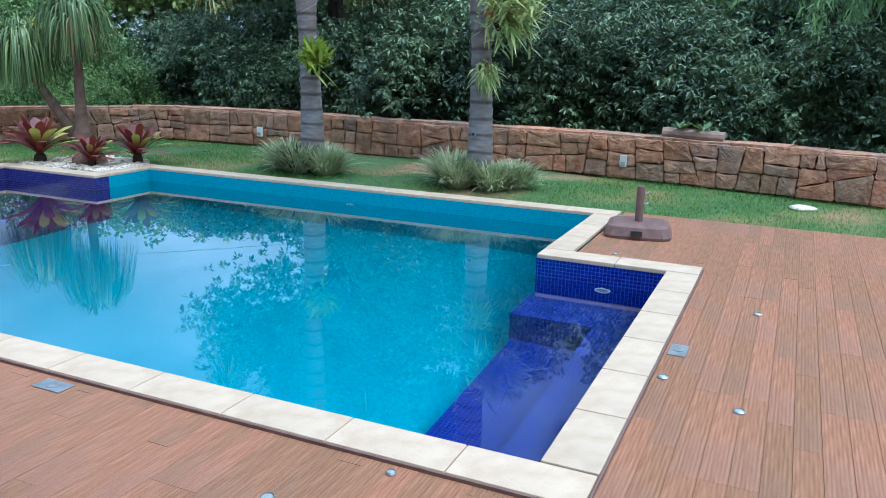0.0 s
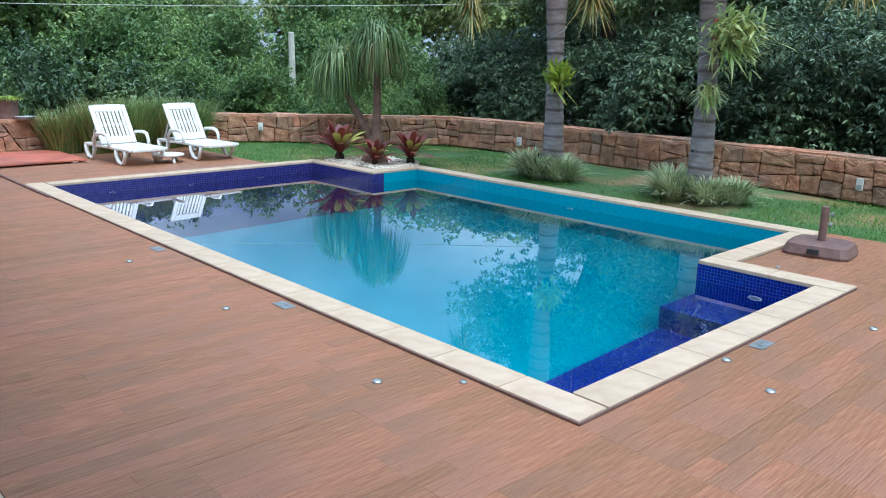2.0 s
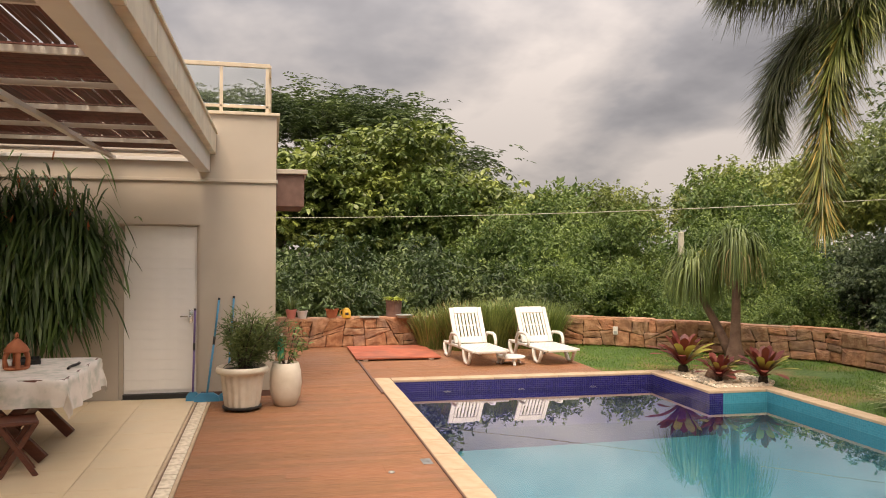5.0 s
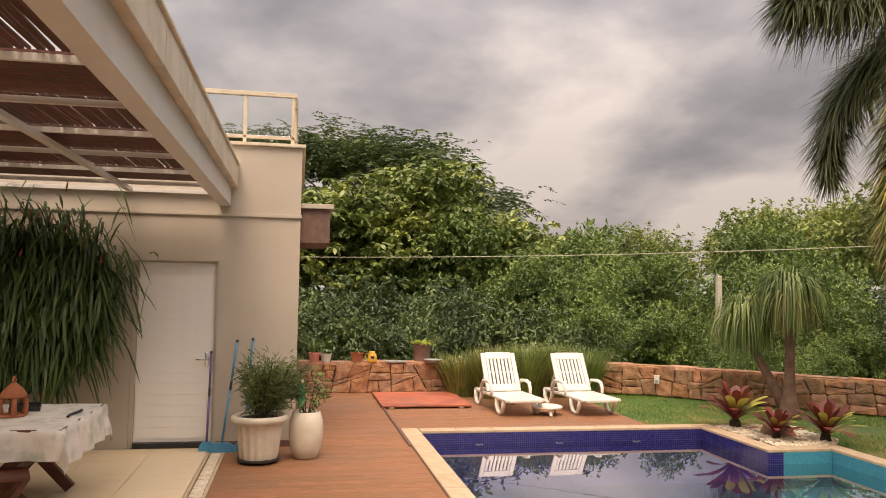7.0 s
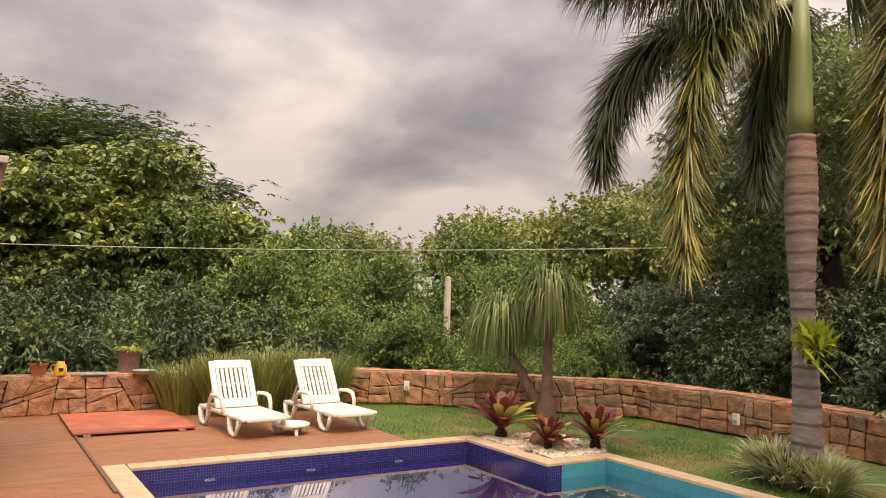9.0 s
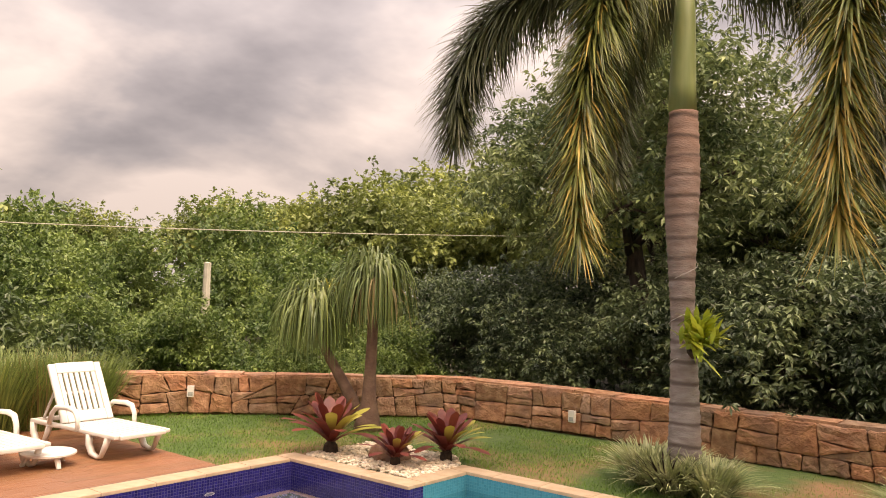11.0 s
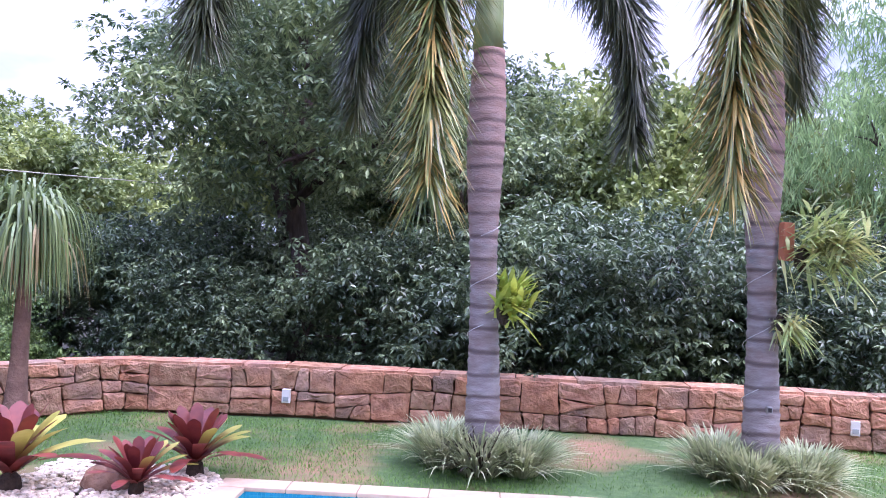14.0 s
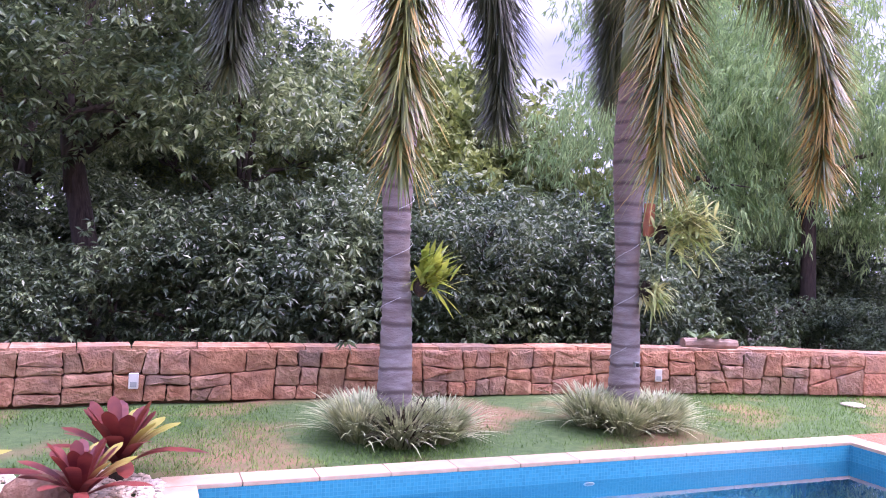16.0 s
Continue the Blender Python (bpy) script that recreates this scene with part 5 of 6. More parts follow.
def epiphyte(name, x, y, z, n, length, w, material, label, direction, seed, droop=0.35, spread=0.9, mass=0.05):
    rng = np.random.default_rng(seed)
    ob = thing(name, x, y, z, 0, label, "epiphyte", "plants lashed to the palms")
    part("root_ball", lathe([(0.02, -0.10), (0.06, -0.05), (0.07, 0.02), (0.03, 0.10)], 10, wob=flutes(3, 0.15)), M_SOIL, ob, "dark root mount")
    D = np.array([direction]) + rng.normal(0, spread * 0.6, (n, 3))
    P = rng.normal(0, mass, (n, 3)) + np.array([direction]) * mass * 1.2
    mesh_part("leaves", blade_mesh("leaves", P, D, rng.uniform(0.55, 1.0, n) * length, w, material, rng, droop, 4), ob)
    return ob


epiphyte("orchid", -5.72, 8.44, 1.30, 130, 0.36, 0.052, F_FERN, "bright yellow-green orchid lashed to a palm trunk", (0.5, -0.45, 0.75), 91, 0.25, 0.9, 0.07)
epiphyte("staghorn_fern", -3.28, 8.42, 1.84, 520, 0.34, 0.034, F_STAG, "large staghorn fern hanging from a palm trunk", (0.95, -0.45, 0.55), 92, 0.32, 1.35, 0.13)
epiphyte("staghorn_fern", -3.42, 8.43, 1.30, 170, 0.25, 0.024, F_STAG, "small straggling fern lashed to a palm trunk", (0.5, -0.6, 0.1), 93, 0.45, 1.2)
bb = single("bark_mount", B(-0.06, 0.06, -0.035, 0.03, -0.16, 0.16, bevel=0.015), M_TERRA, "reddish bark board tied to a palm trunk", "bark board", at=pose(-3.385, 8.49, 1.99, 0, 0, 25))
for i, (px, py, z0, z1) in enumerate([(-5.86, 8.60, 0.9, 2.3), (-3.52, 8.60, 0.5, 2.2)]):
    pts = [(px + 0.128 * math.cos(t * 1.9 + i) - 0.03, py + 0.128 * math.sin(t * 1.9 + i), z0 + (z1 - z0) * t / 12) for t in np.linspace(0, 12, 60)]
    single("light_string", tube(pts, 0.0016, 4), M_WHITE, "thin white fairy light string round a palm trunk", "light string", "light strings")
sp = thing("spotlight", -3.52, 8.43, 0.60, 0, "small square spotlight fixed to a palm trunk", "spotlight")
part("housing", B(-0.022, 0.022, -0.04, 0.0, -0.026, 0.026, bevel=0.005), M_STEEL, sp)
part("lens", B(-0.015, 0.015, -0.045, -0.041, -0.017, 0.017), M_BLACK, sp, "dark lens")

# hanging ferns on the house wall
rng = np.random.default_rng(95)
for i, (y, z, s) in enumerate([(-1.35, 2.0, 0.9), (-1.8, 2.1, 1.0), (-2.4, 2.05, 1.1), (-3.0, 2.1, 1.1), (-1.5, 1.55, 0.8), (-2.1, 1.5, 0.9)]):
    ob = thing("wall_fern", -8.38, y, z, 0, "large dark hanging fern mounted on the house wall", "fern", "hanging ferns on the wall")
    part("mount", B(-0.015, 0.05, -0.18, 0.18, -0.12, 0.12, bevel=0.02), M_PONYBARK, ob, "brown fibre mount")
    n = 900
    P = np.stack([rng.uniform(0.02, 0.30, n), rng.normal(0, 0.27 * s, n), rng.normal(-0.02, 0.30 * s, n)], 1)
    D = np.stack([rng.uniform(0.1, 0.8, n), rng.normal(0.1, 0.75, n), rng.normal(0.05, 0.55, n)], 1)
    mesh_part("fronds", blade_mesh("fronds", P, D, rng.uniform(0.16, 0.38, n), 0.03, F_WALLFERN, rng, rng.uniform(0.8, 1.9, n), 5, True), ob)
    if i < 3:
        k = 26
        mesh_part("flowers", blade_mesh("flowers", P[:k] + [0.05, 0, 0.22], D[:k] * [0.5, 0.6, 1] + [0, 0, 0.5], 0.16, 0.022, M_TERRA, rng, 0.2), ob, "small rust-red bracts")["kind"] = "stuff"

# ---- trees and shrubs ----
def crown_points(rng, blobs, n):
    """Clump centres near the surface of a set of ellipsoids (x, y, z, rx, ry, rz)."""
    b = np.array(blobs)
    vol = b[:, 3] * b[:, 4] * b[:, 5]
    idx = rng.choice(len(b), n, p=vol ** 0.7 / (vol ** 0.7).sum())
    d = unit(rng.normal(0, 1, (n, 3)))
    r = rng.uniform(0.12, 1, n) ** 0.42
    lump = 1 + 0.22 * np.sin(d[:, :1] * 5 + idx[:, None]) * np.sin(d[:, 1:2] * 6 + 1.3 * idx[:, None]) * np.cos(d[:, 2:] * 5)
    return b[idx, :3] + d * b[idx, 3:6] * r[:, None] * lump, d


def make_tree(name, blobs, clumps, per, leaf, width, material, trunk, seed, label, category="tree", droop=0.15, down=0.25, group="", clump_r=0.16, style="spray", bark=None):
    rng = np.random.default_rng(seed)
    ob = thing(name, 0, 0, 0, 0, label, category, group)
    lobes = []
    for bl in blobs:
        for k in range(8):
            v = rng.normal(0, 1, 3)
            v = v / np.linalg.norm(v)
            v[2] = abs(v[2]) * 1.0 - 0.35
            q = rng.uniform(0.30, 0.48)
            lobes.append((bl[0] + v[0] * bl[3] * 0.78, bl[1] + v[1] * bl[4] * 0.78, bl[2] + v[2] * bl[5] * 0.78, bl[3] * q, bl[4] * q, bl[5] * q * 0.85))
    C, d = crown_points(rng, lobes, clumps // 5)
    # boughs of five twigs, each a fan of leaves, a drooping whorl at the tip, or a feather
    bough = C.copy()
    C = np.repeat(C, 5, 0) + rng.normal(0, 1, (len(C) * 5, 3)) * np.array([1, 1, 0.55]) * clump_r * 1.5
    d = np.repeat(d, 5, 0)
    n = len(C) * per
    tw = unit(d * 0.6 + rng.normal(0, 0.6, C.shape) + [0, 0, -down * 0.5])
    along_twig = rng.uniform(0, 1, (n, 1))
    if style == "whorl":
        a = rng.uniform(0, 2 * math.pi, (n, 1))
        ring = np.concatenate([np.cos(a), np.sin(a), rng.uniform(-0.75, 0.75, (n, 1))], 1)
        P = np.repeat(C, per, 0) + ring * clump_r * 0.12
        D = ring + [0, 0, -down * 0.6] + np.repeat(tw, per, 0) * 0.35
    elif style == "feather":
        tw = unit(tw * [1, 1, 0.35] + [0, 0, 0.12])
        side = unit(np.cross(tw, np.array([0, 0, 1.0])))
        sg = rng.choice([-1.0, 1.0], (n, 1))
        P = np.repeat(C, per, 0) + np.repeat(tw, per, 0) * along_twig * clump_r * 2.4 - np.array([0, 0, 1.0]) * along_twig ** 2 * clump_r * 0.9
        D = np.repeat(side, per, 0) * sg + np.repeat(tw, per, 0) * 0.5 + rng.normal(0, 0.12, (n, 3)) + [0, 0, -0.15]
    else:
        P = np.repeat(C, per, 0) + np.repeat(tw, per, 0) * along_twig * clump_r * 1.3 + rng.normal(0, clump_r * 0.10, (n, 3))
        D = np.repeat(tw, per, 0) * 0.7 + rng.normal(0, 0.6, (n, 3)) + [0, 0, -down]
    me = leaf_mesh("crown", P, D, rng.uniform(0.6, 1.1, n) * leaf, width, material, rng, droop, style == "whorl" and leaf > 0.18)
    mesh_part("crown", me, ob)
    if trunk:
        h, r, bend = trunk
        bm = tube([(0, 0, -0.3), (0.03 * h, 0, 0.3 * h), (bend * 0.5, 0.02 * h, 0.65 * h), (bend, 0, h)], [r * 1.25, r, r * 0.85, r * 0.6], 10)
        bark = bark or M_BARK
        part("trunk", bm, bark, ob, smooth=True)
        for bl in blobs:
            q = rng.uniform(0.45, 0.85)
            st = Vector((bend * q, 0, h * q))
            en = Vector(bl[:3])
            mid = st.lerp(en, 0.5) + Vector((0, 0, 0.15 * h * 0.3))
            part("limb", tube([st, mid, en], [r * 0.5, r * 0.34, r * 0.12], 7), bark, ob, smooth=True)
            # branches from the limb's end out to the nearest boughs
            near = np.argsort(((bough - np.array(bl[:3])) ** 2).sum(1))[: 14 if style == "whorl" else 8]
            for k in near[::2]:
                q = rng.uniform(0.6, 1.0)
                o = mid.lerp(en, q)
                e2 = Vector(bough[k])
                part("branch", tube([o, o.lerp(e2, 0.5) + Vector((0, 0, 0.06)), e2], [r * 0.2, r * 0.13, r * 0.05], 5), bark, ob)
    return ob


def put(ob, places):
    """First place moves the thing itself, the rest are copies: (x, y, z, turn, scale) or with a scale of its own for the height."""
    for i, (x, y, z, rz, s, *tall) in enumerate(places):
        c = ob if i == 0 else copy_thing(ob, pose(x, y, z, 0, 0, rz))
        c.matrix_world = pose(x, y, z, 0, 0, rz)
        c.scale = (s, s, tall[0] if tall else s)


def farther(places, k, height, eye=(-0.5, 1.1, 1.78)):
    """Moves trees k times as far from a viewpoint and lets them grow so that their tops keep the same skyline."""
    out = []
    for x, y, z, rz, s in places:
        top = eye[2] + k * (height * s + z - eye[2])
        out.append((eye[0] + k * (x - eye[0]), eye[1] + k * (y - eye[1]), z, rz, s * k, (top - z) / height))
    return out


# broad-leaved tree beyond the west wall
put(make_tree("broadleaf_tree", [(0, 0, 3.6, 1.9, 1.9, 1.3), (0.6, -1.5, 3.0, 1.5, 1.5, 1.2), (0.4, 1.7, 2.9, 1.5, 1.5, 1.2), (1.3, 0.1, 2.3, 1.3, 1.7, 1.2), (0.9, 2.2, 1.8, 1.1, 1.2, 1.0), (0.9, -2.0, 1.7, 1.1, 1.2, 1.0)], 2700, 11, 0.19, 0.085, F_MANGO, (2.6, 0.16, 0.4), 101, "leafy broad-leaved tree with drooping bright leaves", down=0.7, group="trees beyond the west wall", clump_r=0.24, style="whorl", bark=M_PALEBARK),
    farther([(-17.9, 3.2, -0.2, 0, 1.06), (-17.4, 0.4, -0.2, 140, 0.95), (-19.2, 5.6, -0.3, 60, 0.84)], 1.9, 4.9))
# dark feathery tree behind it
put(make_tree("feathery_tree", [(0, 0, 5.6, 3.6, 3.6, 0.9), (2.2, 1.5, 4.9, 2.4, 2.4, 0.8), (-1.8, -2.2, 5.0, 2.6, 2.6, 0.8), (0.5, 3.6, 4.3, 2.0, 2.0, 0.9), (0.5, -3.8, 4.2, 2.4, 2.4, 0.8)], 7600, 14, 0.17, 0.05, F_FEATHER, (4.0, 0.25, 0.5), 102, "dark feathery spreading tree behind the broadleaf trees", down=0.0, group="trees beyond the west wall", clump_r=0.26, style="feather"),
    farther([(-24.0, 1.1, -0.3, 0, 1.1), (-23.5, -5.0, -0.3, 80, 1.1)], 1.9, 6.5))
# dense dark trees behind the north wall
put(make_tree("evergreen_tree", [(0, 0, 5.2, 2.6, 2.4, 1.9), (-1.8, -0.4, 4.2, 1.8, 1.7, 1.4), (1.7, -0.3, 4.0, 1.7, 1.6, 1.3), (0.2, -1.3, 3.4, 1.7, 1.2, 1.1), (0, 1.2, 6.3, 1.8, 1.6, 1.3)], 4300, 10, 0.14, 0.05, F_EVER, (4.4, 0.17, -0.3), 103, "dense dark evergreen tree behind the stone wall", down=0.5, group="trees behind the stone wall", clump_r=0.24, style="whorl"),
    [(-8.75, 13.9, -0.2, 0, 1.0), (-10.0, 17.6, -0.2, 130, 0.95), (-6.4, 17.0, -0.2, 200, 0.8)])
# understorey shrubs along the wall
put(make_tree("evergreen_shrub", [(0, 0, 1.2, 1.3, 0.95, 1.1), (0.8, 0.2, 0.8, 1.0, 0.8, 0.85), (-0.8, 0.1, 0.9, 1.0, 0.8, 0.9), (0.1, 0.4, 1.9, 1.0, 0.8, 0.8)], 2500, 10, 0.10, 0.038, F_DARK, (1.2, 0.05, 0.1), 104, "dark glossy evergreen shrub behind the stone wall", "shrub", down=0.5, group="shrubs behind the stone wall", clump_r=0.16, style="whorl"),
    [(-7.5, 12.2, -0.2, 0, 1.0), (-5.4, 12.4, -0.2, 70, 1.15), (-3.6, 12.3, -0.2, 200, 1.1), (-1.7, 12.2, -0.2, 130, 1.05), (0.3, 12.0, -0.2, 20, 1.0), (2.4, 11.4, -0.2, 300, 0.6), (-4.6, 13.8, -0.2, 20, 1.35), (-2.4, 13.9, -0.2, 110, 1.3), (-6.7, 13.7, -0.2, 250, 1.15), (-9.8, 12.6, -0.2, 160, 0.85), (-11.2, 13.1, -0.2, 30, 1.05), (4.4, 10.6, -0.2, 90, 0.7), (-12.9, 14.6, -0.2, 220, 1.1), (-8.4, 15.6, -0.2, 40, 1.25), (-10.6, 15.9, -0.2, 190, 1.3), (-0.6, 15.6, -0.2, 310, 1.35), (1.8, 14.8, -0.2, 240, 1.3), (4.2, 13.2, -0.2, 15, 1.2)])
# lighter shrubs, north-west
put(make_tree("green_shrub", [(0, 0, 1.0, 1.2, 1.2, 1.0), (0.7, 0.4, 0.7, 0.9, 0.9, 0.75), (-0.7, -0.3, 0.8, 0.9, 1.0, 0.8), (0.1, -0.2, 1.7, 0.9, 0.8, 0.75)], 1800, 10, 0.105, 0.054, F_LIGHT, (1.0, 0.04, 0.1), 105, "bushy fresh green shrub beyond the wall", "shrub", down=0.15, group="green shrubs beyond the wall", clump_r=0.16),
    [(-14.6, 8.9, -0.2, 0, 0.75), (-15.6, 7.2, -0.2, 90, 0.75), (-13.6, 10.6, -0.2, 200, 0.5), (-16.4, 9.3, -0.2, 40, 0.62), (-15.4, 11.4, -0.2, 130, 0.38), (-13.9, 12.6, -0.2, 300, 0.9), (-12.4, 11.6, -0.2, 30, 0.62), (-18.6, 12.2, -0.2, 10, 0.36), (-20.5, 11.2, -0.2, 10, 0.5), (-25.2, 13.2, -0.2, 70, 1.5), (-24.8, 17.0, -0.2, 170, 1.4), (-21.0, 17.4, -0.2, 20, 1.2), (-22.4, 8.6, -0.2, 20, 1.4), (-16.6, 14.0, -0.2, 250, 1.3), (-19.0, 8.6, -0.2, 160, 1.15), (-31.0, 7.0, -0.2, 60, 2.2), (-33.0, 14.0, -0.2, 200, 2.1), (-30.0, 22.0, -0.2, 310, 2.3), (-11.7, 10.4, -0.2, 80, 0.45)])
# low shrubs, shaded by their darker leaf colour
put(make_tree("shade_shrub", [(0, 0, 0.9, 1.1, 1.3, 0.9), (0.5, 1.0, 0.7, 0.8, 0.9, 0.7), (0.4, -0.9, 0.7, 0.8, 0.9, 0.7)], 1000, 11, 0.14, 0.055, F_SHADE, (0.8, 0.04, 0.1), 106, "mid green shrub with tree shade in its leaf colour", "shrub", down=0.3, group="shade shrubs beyond the wall", clump_r=0.18),
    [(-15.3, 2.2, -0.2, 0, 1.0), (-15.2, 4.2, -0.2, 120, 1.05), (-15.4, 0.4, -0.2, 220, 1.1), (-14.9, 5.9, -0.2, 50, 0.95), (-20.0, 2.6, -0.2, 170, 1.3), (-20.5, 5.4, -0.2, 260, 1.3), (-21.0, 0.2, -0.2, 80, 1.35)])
# trees farther back, their sunlit look put into the leaf colour
put(make_tree("round_tree", [(0, 0, 4.0, 2.3, 2.3, 1.5), (1.8, 0.5, 3.4, 1.7, 1.7, 1.2), (-1.8, -0.4, 3.3, 1.7, 1.7, 1.2), (0.3, -1.6, 2.6, 1.8, 1.6, 1.2), (0.2, 1.6, 2.8, 1.8, 1.6, 1.2)], 2600, 9, 0.19, 0.09, F_SUNLIT, (3.0, 0.15, 0.3), 107, "round-crowned sunlit green tree in the distance", group="distant trees", clump_r=0.24),
    farther([(-25.8, 19.4, -0.3, 0, 1.05), (-26.5, 13.0, -0.3, 80, 0.86), (-27.5, 21.0, -0.3, 190, 1.1), (-30, 9.0, -0.3, 40, 0.95)], 1.9, 5.5)
    + farther([(-18.2, 17.0, -0.3, 30, 0.95), (-20.5, 22.5, -0.3, 110, 1.25), (-14.8, 20.0, -0.3, 250, 1.02)], 1.9, 5.5, (-4.2, 1.6, 1.66))
    + [(-9.0, 22.0, -0.3, 160, 1.4), (-4.0, 24.0, -0.3, 60, 1.25), (1.0, 26.0, -0.3, 300, 1.2), (-2.2, 19.0, -0.3, 70, 0.95), (-4.6, 20.5, -0.3, 140, 1.3), (-0.2, 21.5, -0.3, 220, 1.4)])
# pale hanging tree at the east end
put(make_tree("willowy_tree", [(0, 0, 5.0, 2.0, 2.0, 1.9), (-1.2, -0.5, 3.9, 1.3, 1.3, 1.6), (1.3, -0.3, 4.0, 1.4, 1.4, 1.7), (0, -1.2, 3.0, 1.5, 1.1, 1.4), (0, 0.3, 6.6, 1.5, 1.5, 1.2)], 2400, 12, 0.16, 0.026, F_PALE, (4.5, 0.13, 0.3), 108, "pale green willowy tree with fine hanging leaves", down=0.9, droop=0.3, group="willowy trees", clump_r=0.28),
    [(1.0, 13.9, -0.2, 0, 1.0), (2.9, 12.3, -0.2, 120, 1.0), (5.4, 11.2, -0.2, 240, 1.0), (4.2, 15.5, -0.2, 60, 1.2)])
# far woods: one mass of foliage round the place
rng = np.random.default_rng(120)
blobs = []
for a in np.linspace(-0.5, 5.9, 90):
    R = rng.uniform(38, 60)
    h = rng.uniform(2.2, 4.4)
    blobs.append((R * math.cos(a) - 5, R * math.sin(a) + 5, h * 0.62, rng.uniform(3, 5), rng.uniform(3, 5), h))
C, d = crown_points(rng, blobs, 9000)
n = 9000 * 6
me = leaf_mesh("far_woods", np.repeat(C, 6, 0) + rng.normal(0, 0.3, (n, 3)), np.repeat(d, 6, 0) + rng.normal(0, 0.7, (n, 3)), rng.uniform(0.4, 0.7, n), 0.32, F_MID, rng)
tagged(new("far_woods", me), "distant belt of mixed green woodland", "woods", kind="stuff")

# lawn blades
rng = np.random.default_rng(130)
n = 150000
x, y = rng.uniform(-13.0, 3.0, n), rng.uniform(6.0, 10.3, n)
bare = np.array([noise.noise((a * 0.75, b * 0.75, 7.0)) for a, b in zip(x, y)])
edge = np.where(x < -9.37, 5.98, np.where(x < -7.75, 7.9 - 0.0, np.where(x < -1.6, 7.72, 7.76)))
wall_y = np.where(x < -9.8, 10.2 + (x + 9.8) * 1.05, 10.15)
keep = (y > edge) & (y < wall_y) & (bare + 0.16 * rng.normal(0, 1, n) < 0.30 - 0.25 * ((x > -7.4) & (x < -2.6)))
x, y = x[keep], y[keep]
k = len(x)
P = np.stack([x, y, np.full(k, -0.022)], 1)
D = np.stack([rng.normal(0, 0.6, k), rng.normal(0, 0.6, k), np.ones(k)], 1)
tagged(new("grass", blade_mesh("grass", P, D, rng.uniform(0.03, 0.06, k), 0.012, F_LAWN, rng, 0.2, 1)), "short green lawn grass with bare patches", "grass", kind="stuff")


# ---- pieces: coping slabs, floor tiles, deck boards, wall stones ----
rim = thing("pool_coping", label="cream stone slabs forming the pool rim", category="coping", kind="structure")
CW = 0.22
def slab(x0, x1, y0, y1):
    key = (round(x1 - x0, 3), round(y1 - y0, 3))
    if key not in SLABS:
        SLABS[key] = finish("coping_slab", B(-key[0] / 2, key[0] / 2, -key[1] / 2, key[1] / 2, -0.012, 0.02, bevel=0.006), M_COPING)
    o = new("coping_slab", SLABS[key])
    o.parent = rim
    o.location = ((x0 + x1) / 2, (y0 + y1) / 2, 0.0)


SLABS = {}
def run(a0, a1, b0, b1, along):
    n = max(1, round((a1 - a0) / 0.51))
    s = (a1 - a0) / n
    for i in range(n):
        a, b = a0 + i * s + 0.0025, a0 + (i + 1) * s - 0.0025
        slab(a, b, b0, b1) if along == "x" else slab(b0, b1, a, b)


run(PX0 - CW, PX3 + CW, PY0 - CW, PY0 + 0.002, "x")
run(PY0 + 0.013, PY1 - 0.013, PX3 - 0.002, PX3 + CW, "y")
run(PX2 - 0.002, PX3 + CW, PY1 - 0.002, PY1 + CW, "x")
run(PY1 + CW + 0.003, PY3 - 0.013, PX2 - 0.002, PX2 + CW, "y")
run(PX1 - CW, PX2 + CW, PY3 - 0.002, PY3 + CW, "x")
run(PY2 + CW + 0.003, PY3 - 0.013, PX1 - CW, PX1 + 0.002, "y")
run(PX0 - CW, PX1 + 0.002, PY2 - 0.002, PY2 + CW, "x")
run(PY0 + 0.013, PY2 - 0.013, PX0 - CW, PX0 + 0.002, "y")

TILE = finish("floor_tile", B(-0.298, 0.298, -0.298, 0.298, -0.015, 0.0, bevel=0.002), M_FLOOR)
for i in range(21):
    for j in range(7):
        o = new("floor_tile", TILE)
        o.parent = floor
        o.location = (-8.11 + i * 0.6, -0.18 - j * 0.6, 0.0)

# deck boards run along y; those along the walk are objects, the rest one mesh
PW, PL = 0.105, 0.82
BOARD = {}
def board_mesh(length):
    key = round(length, 2)
    if key not in BOARD:
        BOARD[key] = finish("deck_board", B(-PW / 2 + 0.0006, PW / 2 - 0.0006, -key / 2 + 0.0006, key / 2 - 0.0006, -0.02, 0.0, bevel=0.001), M_PLANK)
    return BOARD[key]


rng = np.random.default_rng(140)
singles, rest = [], []
for x0, x1, y0, y1 in deck_rects:
    nb = round((x1 - x0) / PW)
    w = (x1 - x0) / nb
    for i in range(nb):
        xc = x0 + (i + 0.5) * w
        y = y0 - rng.choice([0.0, 0.21, 0.41, 0.62])
        while y < y1 - 0.01:
            a, b = max(y, y0), min(y + PL, y1)
            if b - a > 0.03:
                c = (xc, (a + b) / 2, b - a, w, -rng.uniform(0, 0.0015))
                near = (-3.9 < xc < 1.5 and 1.2 < c[1] < 2.4) or (-0.65 < xc < 1.2 and 2.4 < c[1] < 5.8)
                (singles if near and len(singles) < 300 else rest).append(c)
            y += PL
for x, y, l, w, dz in singles:
    o = new("deck_board", board_mesh(l))
    o.parent = deck
    o.location = (x, y, dz)
V, F = [], []
cube = np.array([[sx, sy, sz] for sx in (-0.5, 0.5) for sy in (-0.5, 0.5) for sz in (-1, 0)], float)
tri = np.array([[1, 3, 7], [1, 7, 5], [0, 1, 5], [0, 5, 4], [2, 7, 3], [2, 6, 7], [0, 2, 3], [0, 3, 1], [4, 5, 7], [4, 7, 6]])
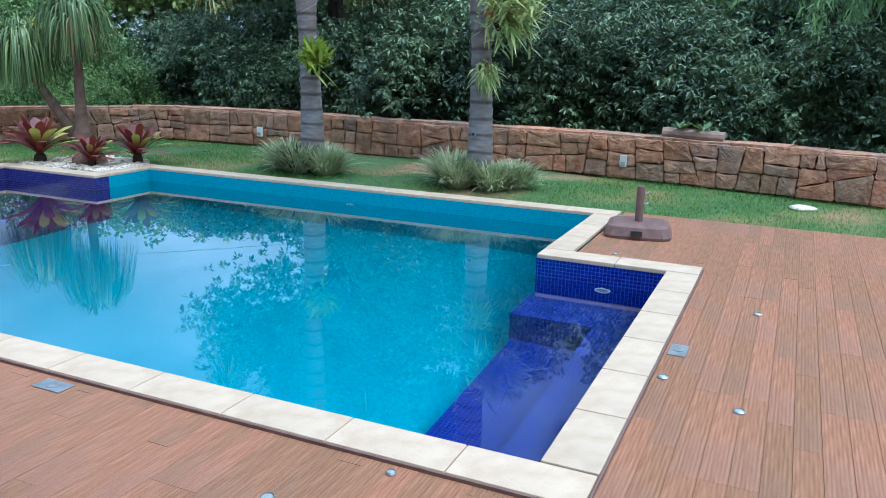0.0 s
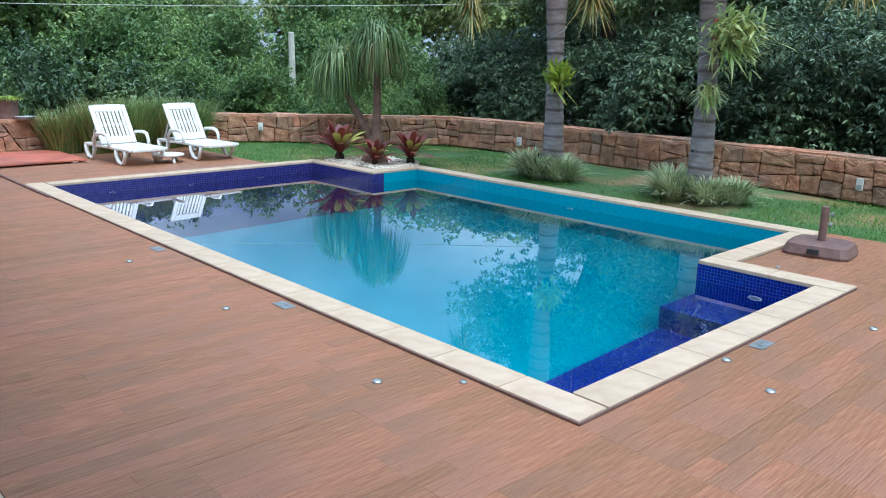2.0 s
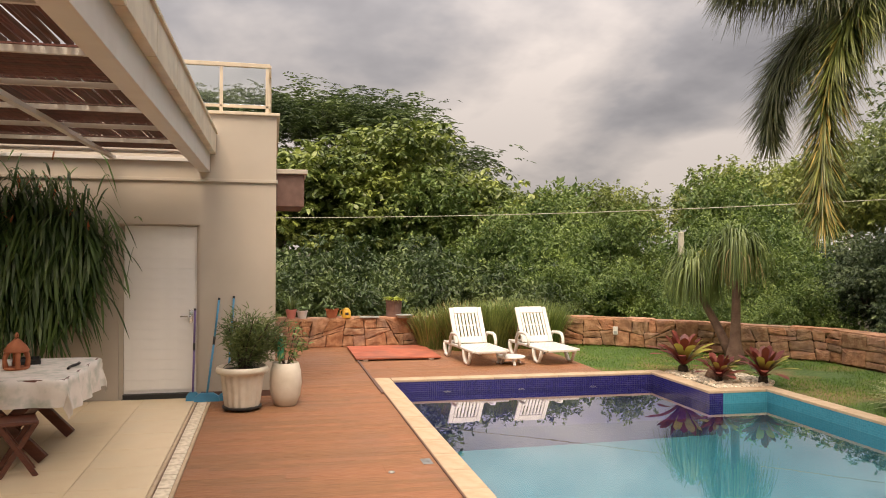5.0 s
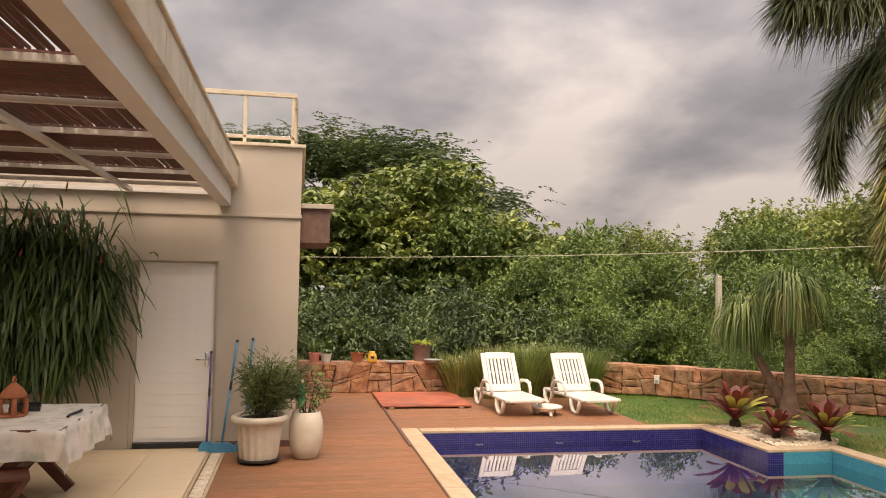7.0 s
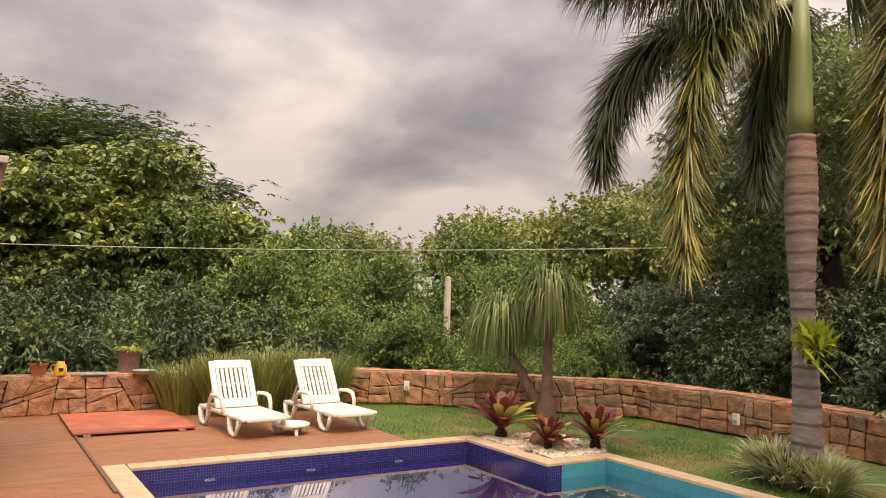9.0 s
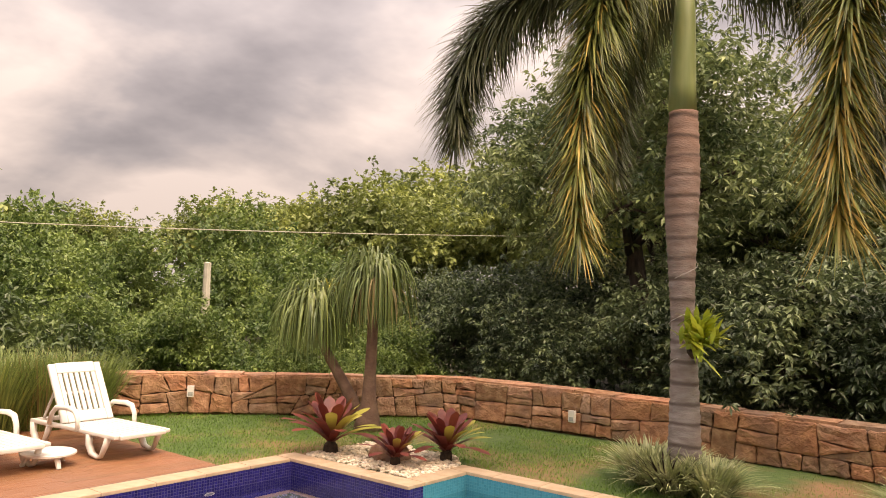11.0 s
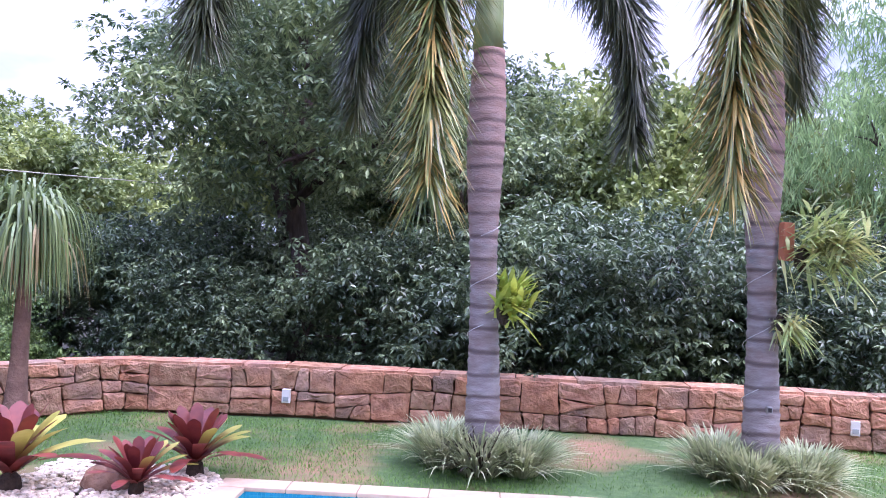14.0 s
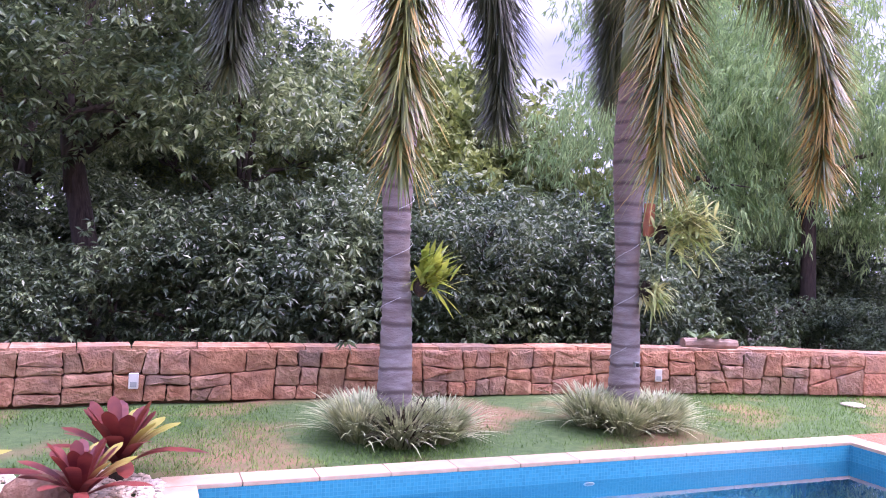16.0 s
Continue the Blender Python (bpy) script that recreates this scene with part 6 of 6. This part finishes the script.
for k, (x, y, l, w, dz) in enumerate(rest):
    V.append(cube * [w - 0.0014, l - 0.0014, 0.02] + [x, y, dz])
    F.append(tri + 8 * k)
me = np_mesh("deck_boards", np.concatenate(V), np.concatenate(F), M_PLANK2)
o = new("deck_boards", me)
o.parent = deck
tagged(o, kind="stuff")

# garden wall of irregular granite blocks along a bent line
WALL = [(-12.98, 0.9), (-13.02, 3.9), (-12.95, 6.3), (-12.42, 7.45), (-11.45, 8.5), (-10.5, 9.45), (-9.75, 10.2), (-8.0, 10.33), (-5.0, 10.16), (-3.0, 10.10), (-1.3, 9.86), (0.4, 9.50), (2.2, 9.05), (5.5, 8.0)]
WP = [Vector((x, y, 0)) for x, y in WALL]
cum = [0.0]
for a, b in zip(WP, WP[1:]):
    cum.append(cum[-1] + (b - a).length)


def along(s, depth, z):
    s = min(max(s, 0), cum[-1] - 1e-4)
    i = max(k for k in range(len(cum) - 1) if cum[k] <= s)
    f = (s - cum[i]) / (cum[i + 1] - cum[i])
    d = (WP[i + 1] - WP[i]).normalized()
    nrm = Vector((-d.y, d.x, 0))
    return WP[i].lerp(WP[i + 1], f) + nrm * depth + Vector((0, 0, z))


WH = 0.52
core = bmesh.new()
for a, b in zip(np.arange(0, cum[-1], 0.3), np.arange(0.3, cum[-1] + 0.3, 0.3)):
    q = [core.verts.new(along(s, dp, z)) for s, dp, z in ((a, 0.05, -0.25), (b, 0.05, -0.25), (b, 0.30, -0.25), (a, 0.30, -0.25), (a, 0.05, WH - 0.05), (b, 0.05, WH - 0.05), (b, 0.30, WH - 0.05), (a, 0.30, WH - 0.05))]
    for f in ((0, 1, 5, 4), (4, 5, 6, 7), (2, 3, 7, 6)):
        core.faces.new([q[k] for k in f])
garden_wall = tagged(part("wall_garden", core, M_JOINT), "low curved garden wall of rust-red granite blocks", "wall", kind="structure")

rng = np.random.default_rng(151)


def stone(poly):
    """One block: poly holds the (s, z) corners of its face, anticlockwise as seen from the garden."""
    n = len(poly)
    cs, cz = sum(q[0] for q in poly) / n, sum(q[1] for q in poly) / n
    # knock the corners off and bow the edges a little
    ring = []
    for i in range(n):
        p0, p1, p2 = poly[i - 1], poly[i], poly[(i + 1) % n]
        for ax, az in (p0, p2):
            L = math.hypot(ax - p1[0], az - p1[1]) or 1
            k = min(0.4, rng.uniform(0.008, 0.034) / L)
            ring.append((p1[0] + (ax - p1[0]) * k, p1[1] + (az - p1[1]) * k))
        L = math.hypot(p2[0] - p1[0], p2[1] - p1[1])
        if L > 0.16:
            f, w = rng.uniform(0.35, 0.65), rng.uniform(-0.003, 0.014)
            ex, ez = p1[0] + (p2[0] - p1[0]) * f, p1[1] + (p2[1] - p1[1]) * f
            R = math.hypot(cs - ex, cz - ez) or 1
            ring.append((ex + (cs - ex) / R * w, ez + (cz - ez) / R * w))
    out = rng.uniform(0.0, 0.02)
    g = rng.uniform(0.001, 0.005)
    bm = bmesh.new()
    rings = []
    for inset, depth, wob in ((g, 0.10, 0), (g, -0.004 - out * 0.8, 0.003), (g + 0.007, -0.012 - out, 0.003), (g + 0.05, -0.017 - out, 0.006)):
        row = []
        for q, z in ring:
            R = math.hypot(q - cs, z - cz) or 1
            k = max(0.35, 1 - inset / R)
            row.append(bm.verts.new(along(cs + (q - cs) * k, depth + rng.uniform(-wob, wob), cz + (z - cz) * k)))
        rings.append(row)
    mid = bm.verts.new(along(cs, -0.017 - out - rng.uniform(-0.005, 0.005), cz))
    m = len(ring)
    for p, q in zip(rings, rings[1:]):
        for i in range(m):
            bm.faces.new((p[i], p[(i + 1) % m], q[(i + 1) % m], q[i]))
    for i in range(m):
        bm.faces.new((rings[-1][i], rings[-1][(i + 1) % m], mid))
    bmesh.ops.recalc_face_normals(bm, faces=bm.faces)
    part("stone", bm, M_STONE, garden_wall)


def cut(poly, px, pz, nx, nz):
    """Splits a convex polygon by the line through (px, pz) with normal (nx, nz)."""
    one, two = [], []
    for (a0, a1), (b0, b1) in zip(poly, poly[1:] + poly[:1]):
        da, db = (a0 - px) * nx + (a1 - pz) * nz, (b0 - px) * nx + (b1 - pz) * nz
        (one if da >= 0 else two).append((a0, a1))
        if (da >= 0) != (db >= 0):
            f = da / (da - db)
            q = (a0 + (b0 - a0) * f, a1 + (b1 - a1) * f)
            one.append(q), two.append(q)
    return one, two


def area(poly):
    return 0.5 * abs(sum(a[0] * b[1] - b[0] * a[1] for a, b in zip(poly, poly[1:] + poly[:1])))


def lay(poly, size):
    """Rough masonry: a face is split across its longer side until the blocks are small enough."""
    ss, zs = [q[0] for q in poly], [q[1] for q in poly]
    w, h = max(ss) - min(ss), max(zs) - min(zs)
    if area(poly) < size and w < 0.56 and (h < 0.36 or w > 0.9 * h):
        if area(poly) > 0.0035:
            stone(poly)
        return
    f = rng.uniform(0.36, 0.64)
    px, pz = min(ss) + w * f, min(zs) + h * f
    tilt = rng.normal(0, 0.10) if rng.uniform() < 0.88 else rng.choice([-1, 1]) * rng.uniform(0.25, 0.6)
    if w > h * 1.75 or (h < 0.24 and w > h):
        n = (math.cos(tilt), math.sin(tilt))
    else:
        n = (math.sin(tilt) * 0.7, math.cos(tilt))
    one, two = cut(poly, px, pz, *n)
    if len(one) < 3 or len(two) < 3:
        stone(poly)
        return
    for q in (one, two):
        lay(q, rng.choice([0.045, 0.075, 0.105, 0.14]))


s = 0.0
lean0 = 0.0
while s < cum[-1] - 0.3:
    w, lean1 = rng.uniform(1.0, 1.9), rng.normal(0, 0.03)
    lay([(s + lean0, 0.0), (s + w + lean1, 0.0), (s + w - lean1, WH), (s - lean0, WH)], 0.09)
    s, lean0 = s + w, lean1
# flat cap stones
s = 0.0
while s < cum[-1] - 0.2:
    w = rng.uniform(0.35, 0.75)
    bm = bmesh.new()
    lo, hi = [], []
    h = WH + rng.uniform(0.012, 0.03)
    for a, dp in ((s + 0.006, -0.012), (s + w / 2, -0.016), (s + w - 0.006, -0.012), (s + w - 0.006, 0.33), (s + 0.006, 0.33)):
        lo.append(bm.verts.new(along(a, dp + rng.uniform(-0.012, 0.012), WH - 0.035)))
        hi.append(bm.verts.new(along(a, dp * 0.96 + 0.008, h + rng.uniform(-0.008, 0.008))))
    bm.faces.new(hi), bm.faces.new(lo[::-1])
    for i in range(5):
        bm.faces.new((lo[i], lo[(i + 1) % 5], hi[(i + 1) % 5], hi[i]))
    bmesh.ops.recalc_face_normals(bm, faces=bm.faces)
    part("cap_stone", bm, M_STONE, garden_wall)
    s += w
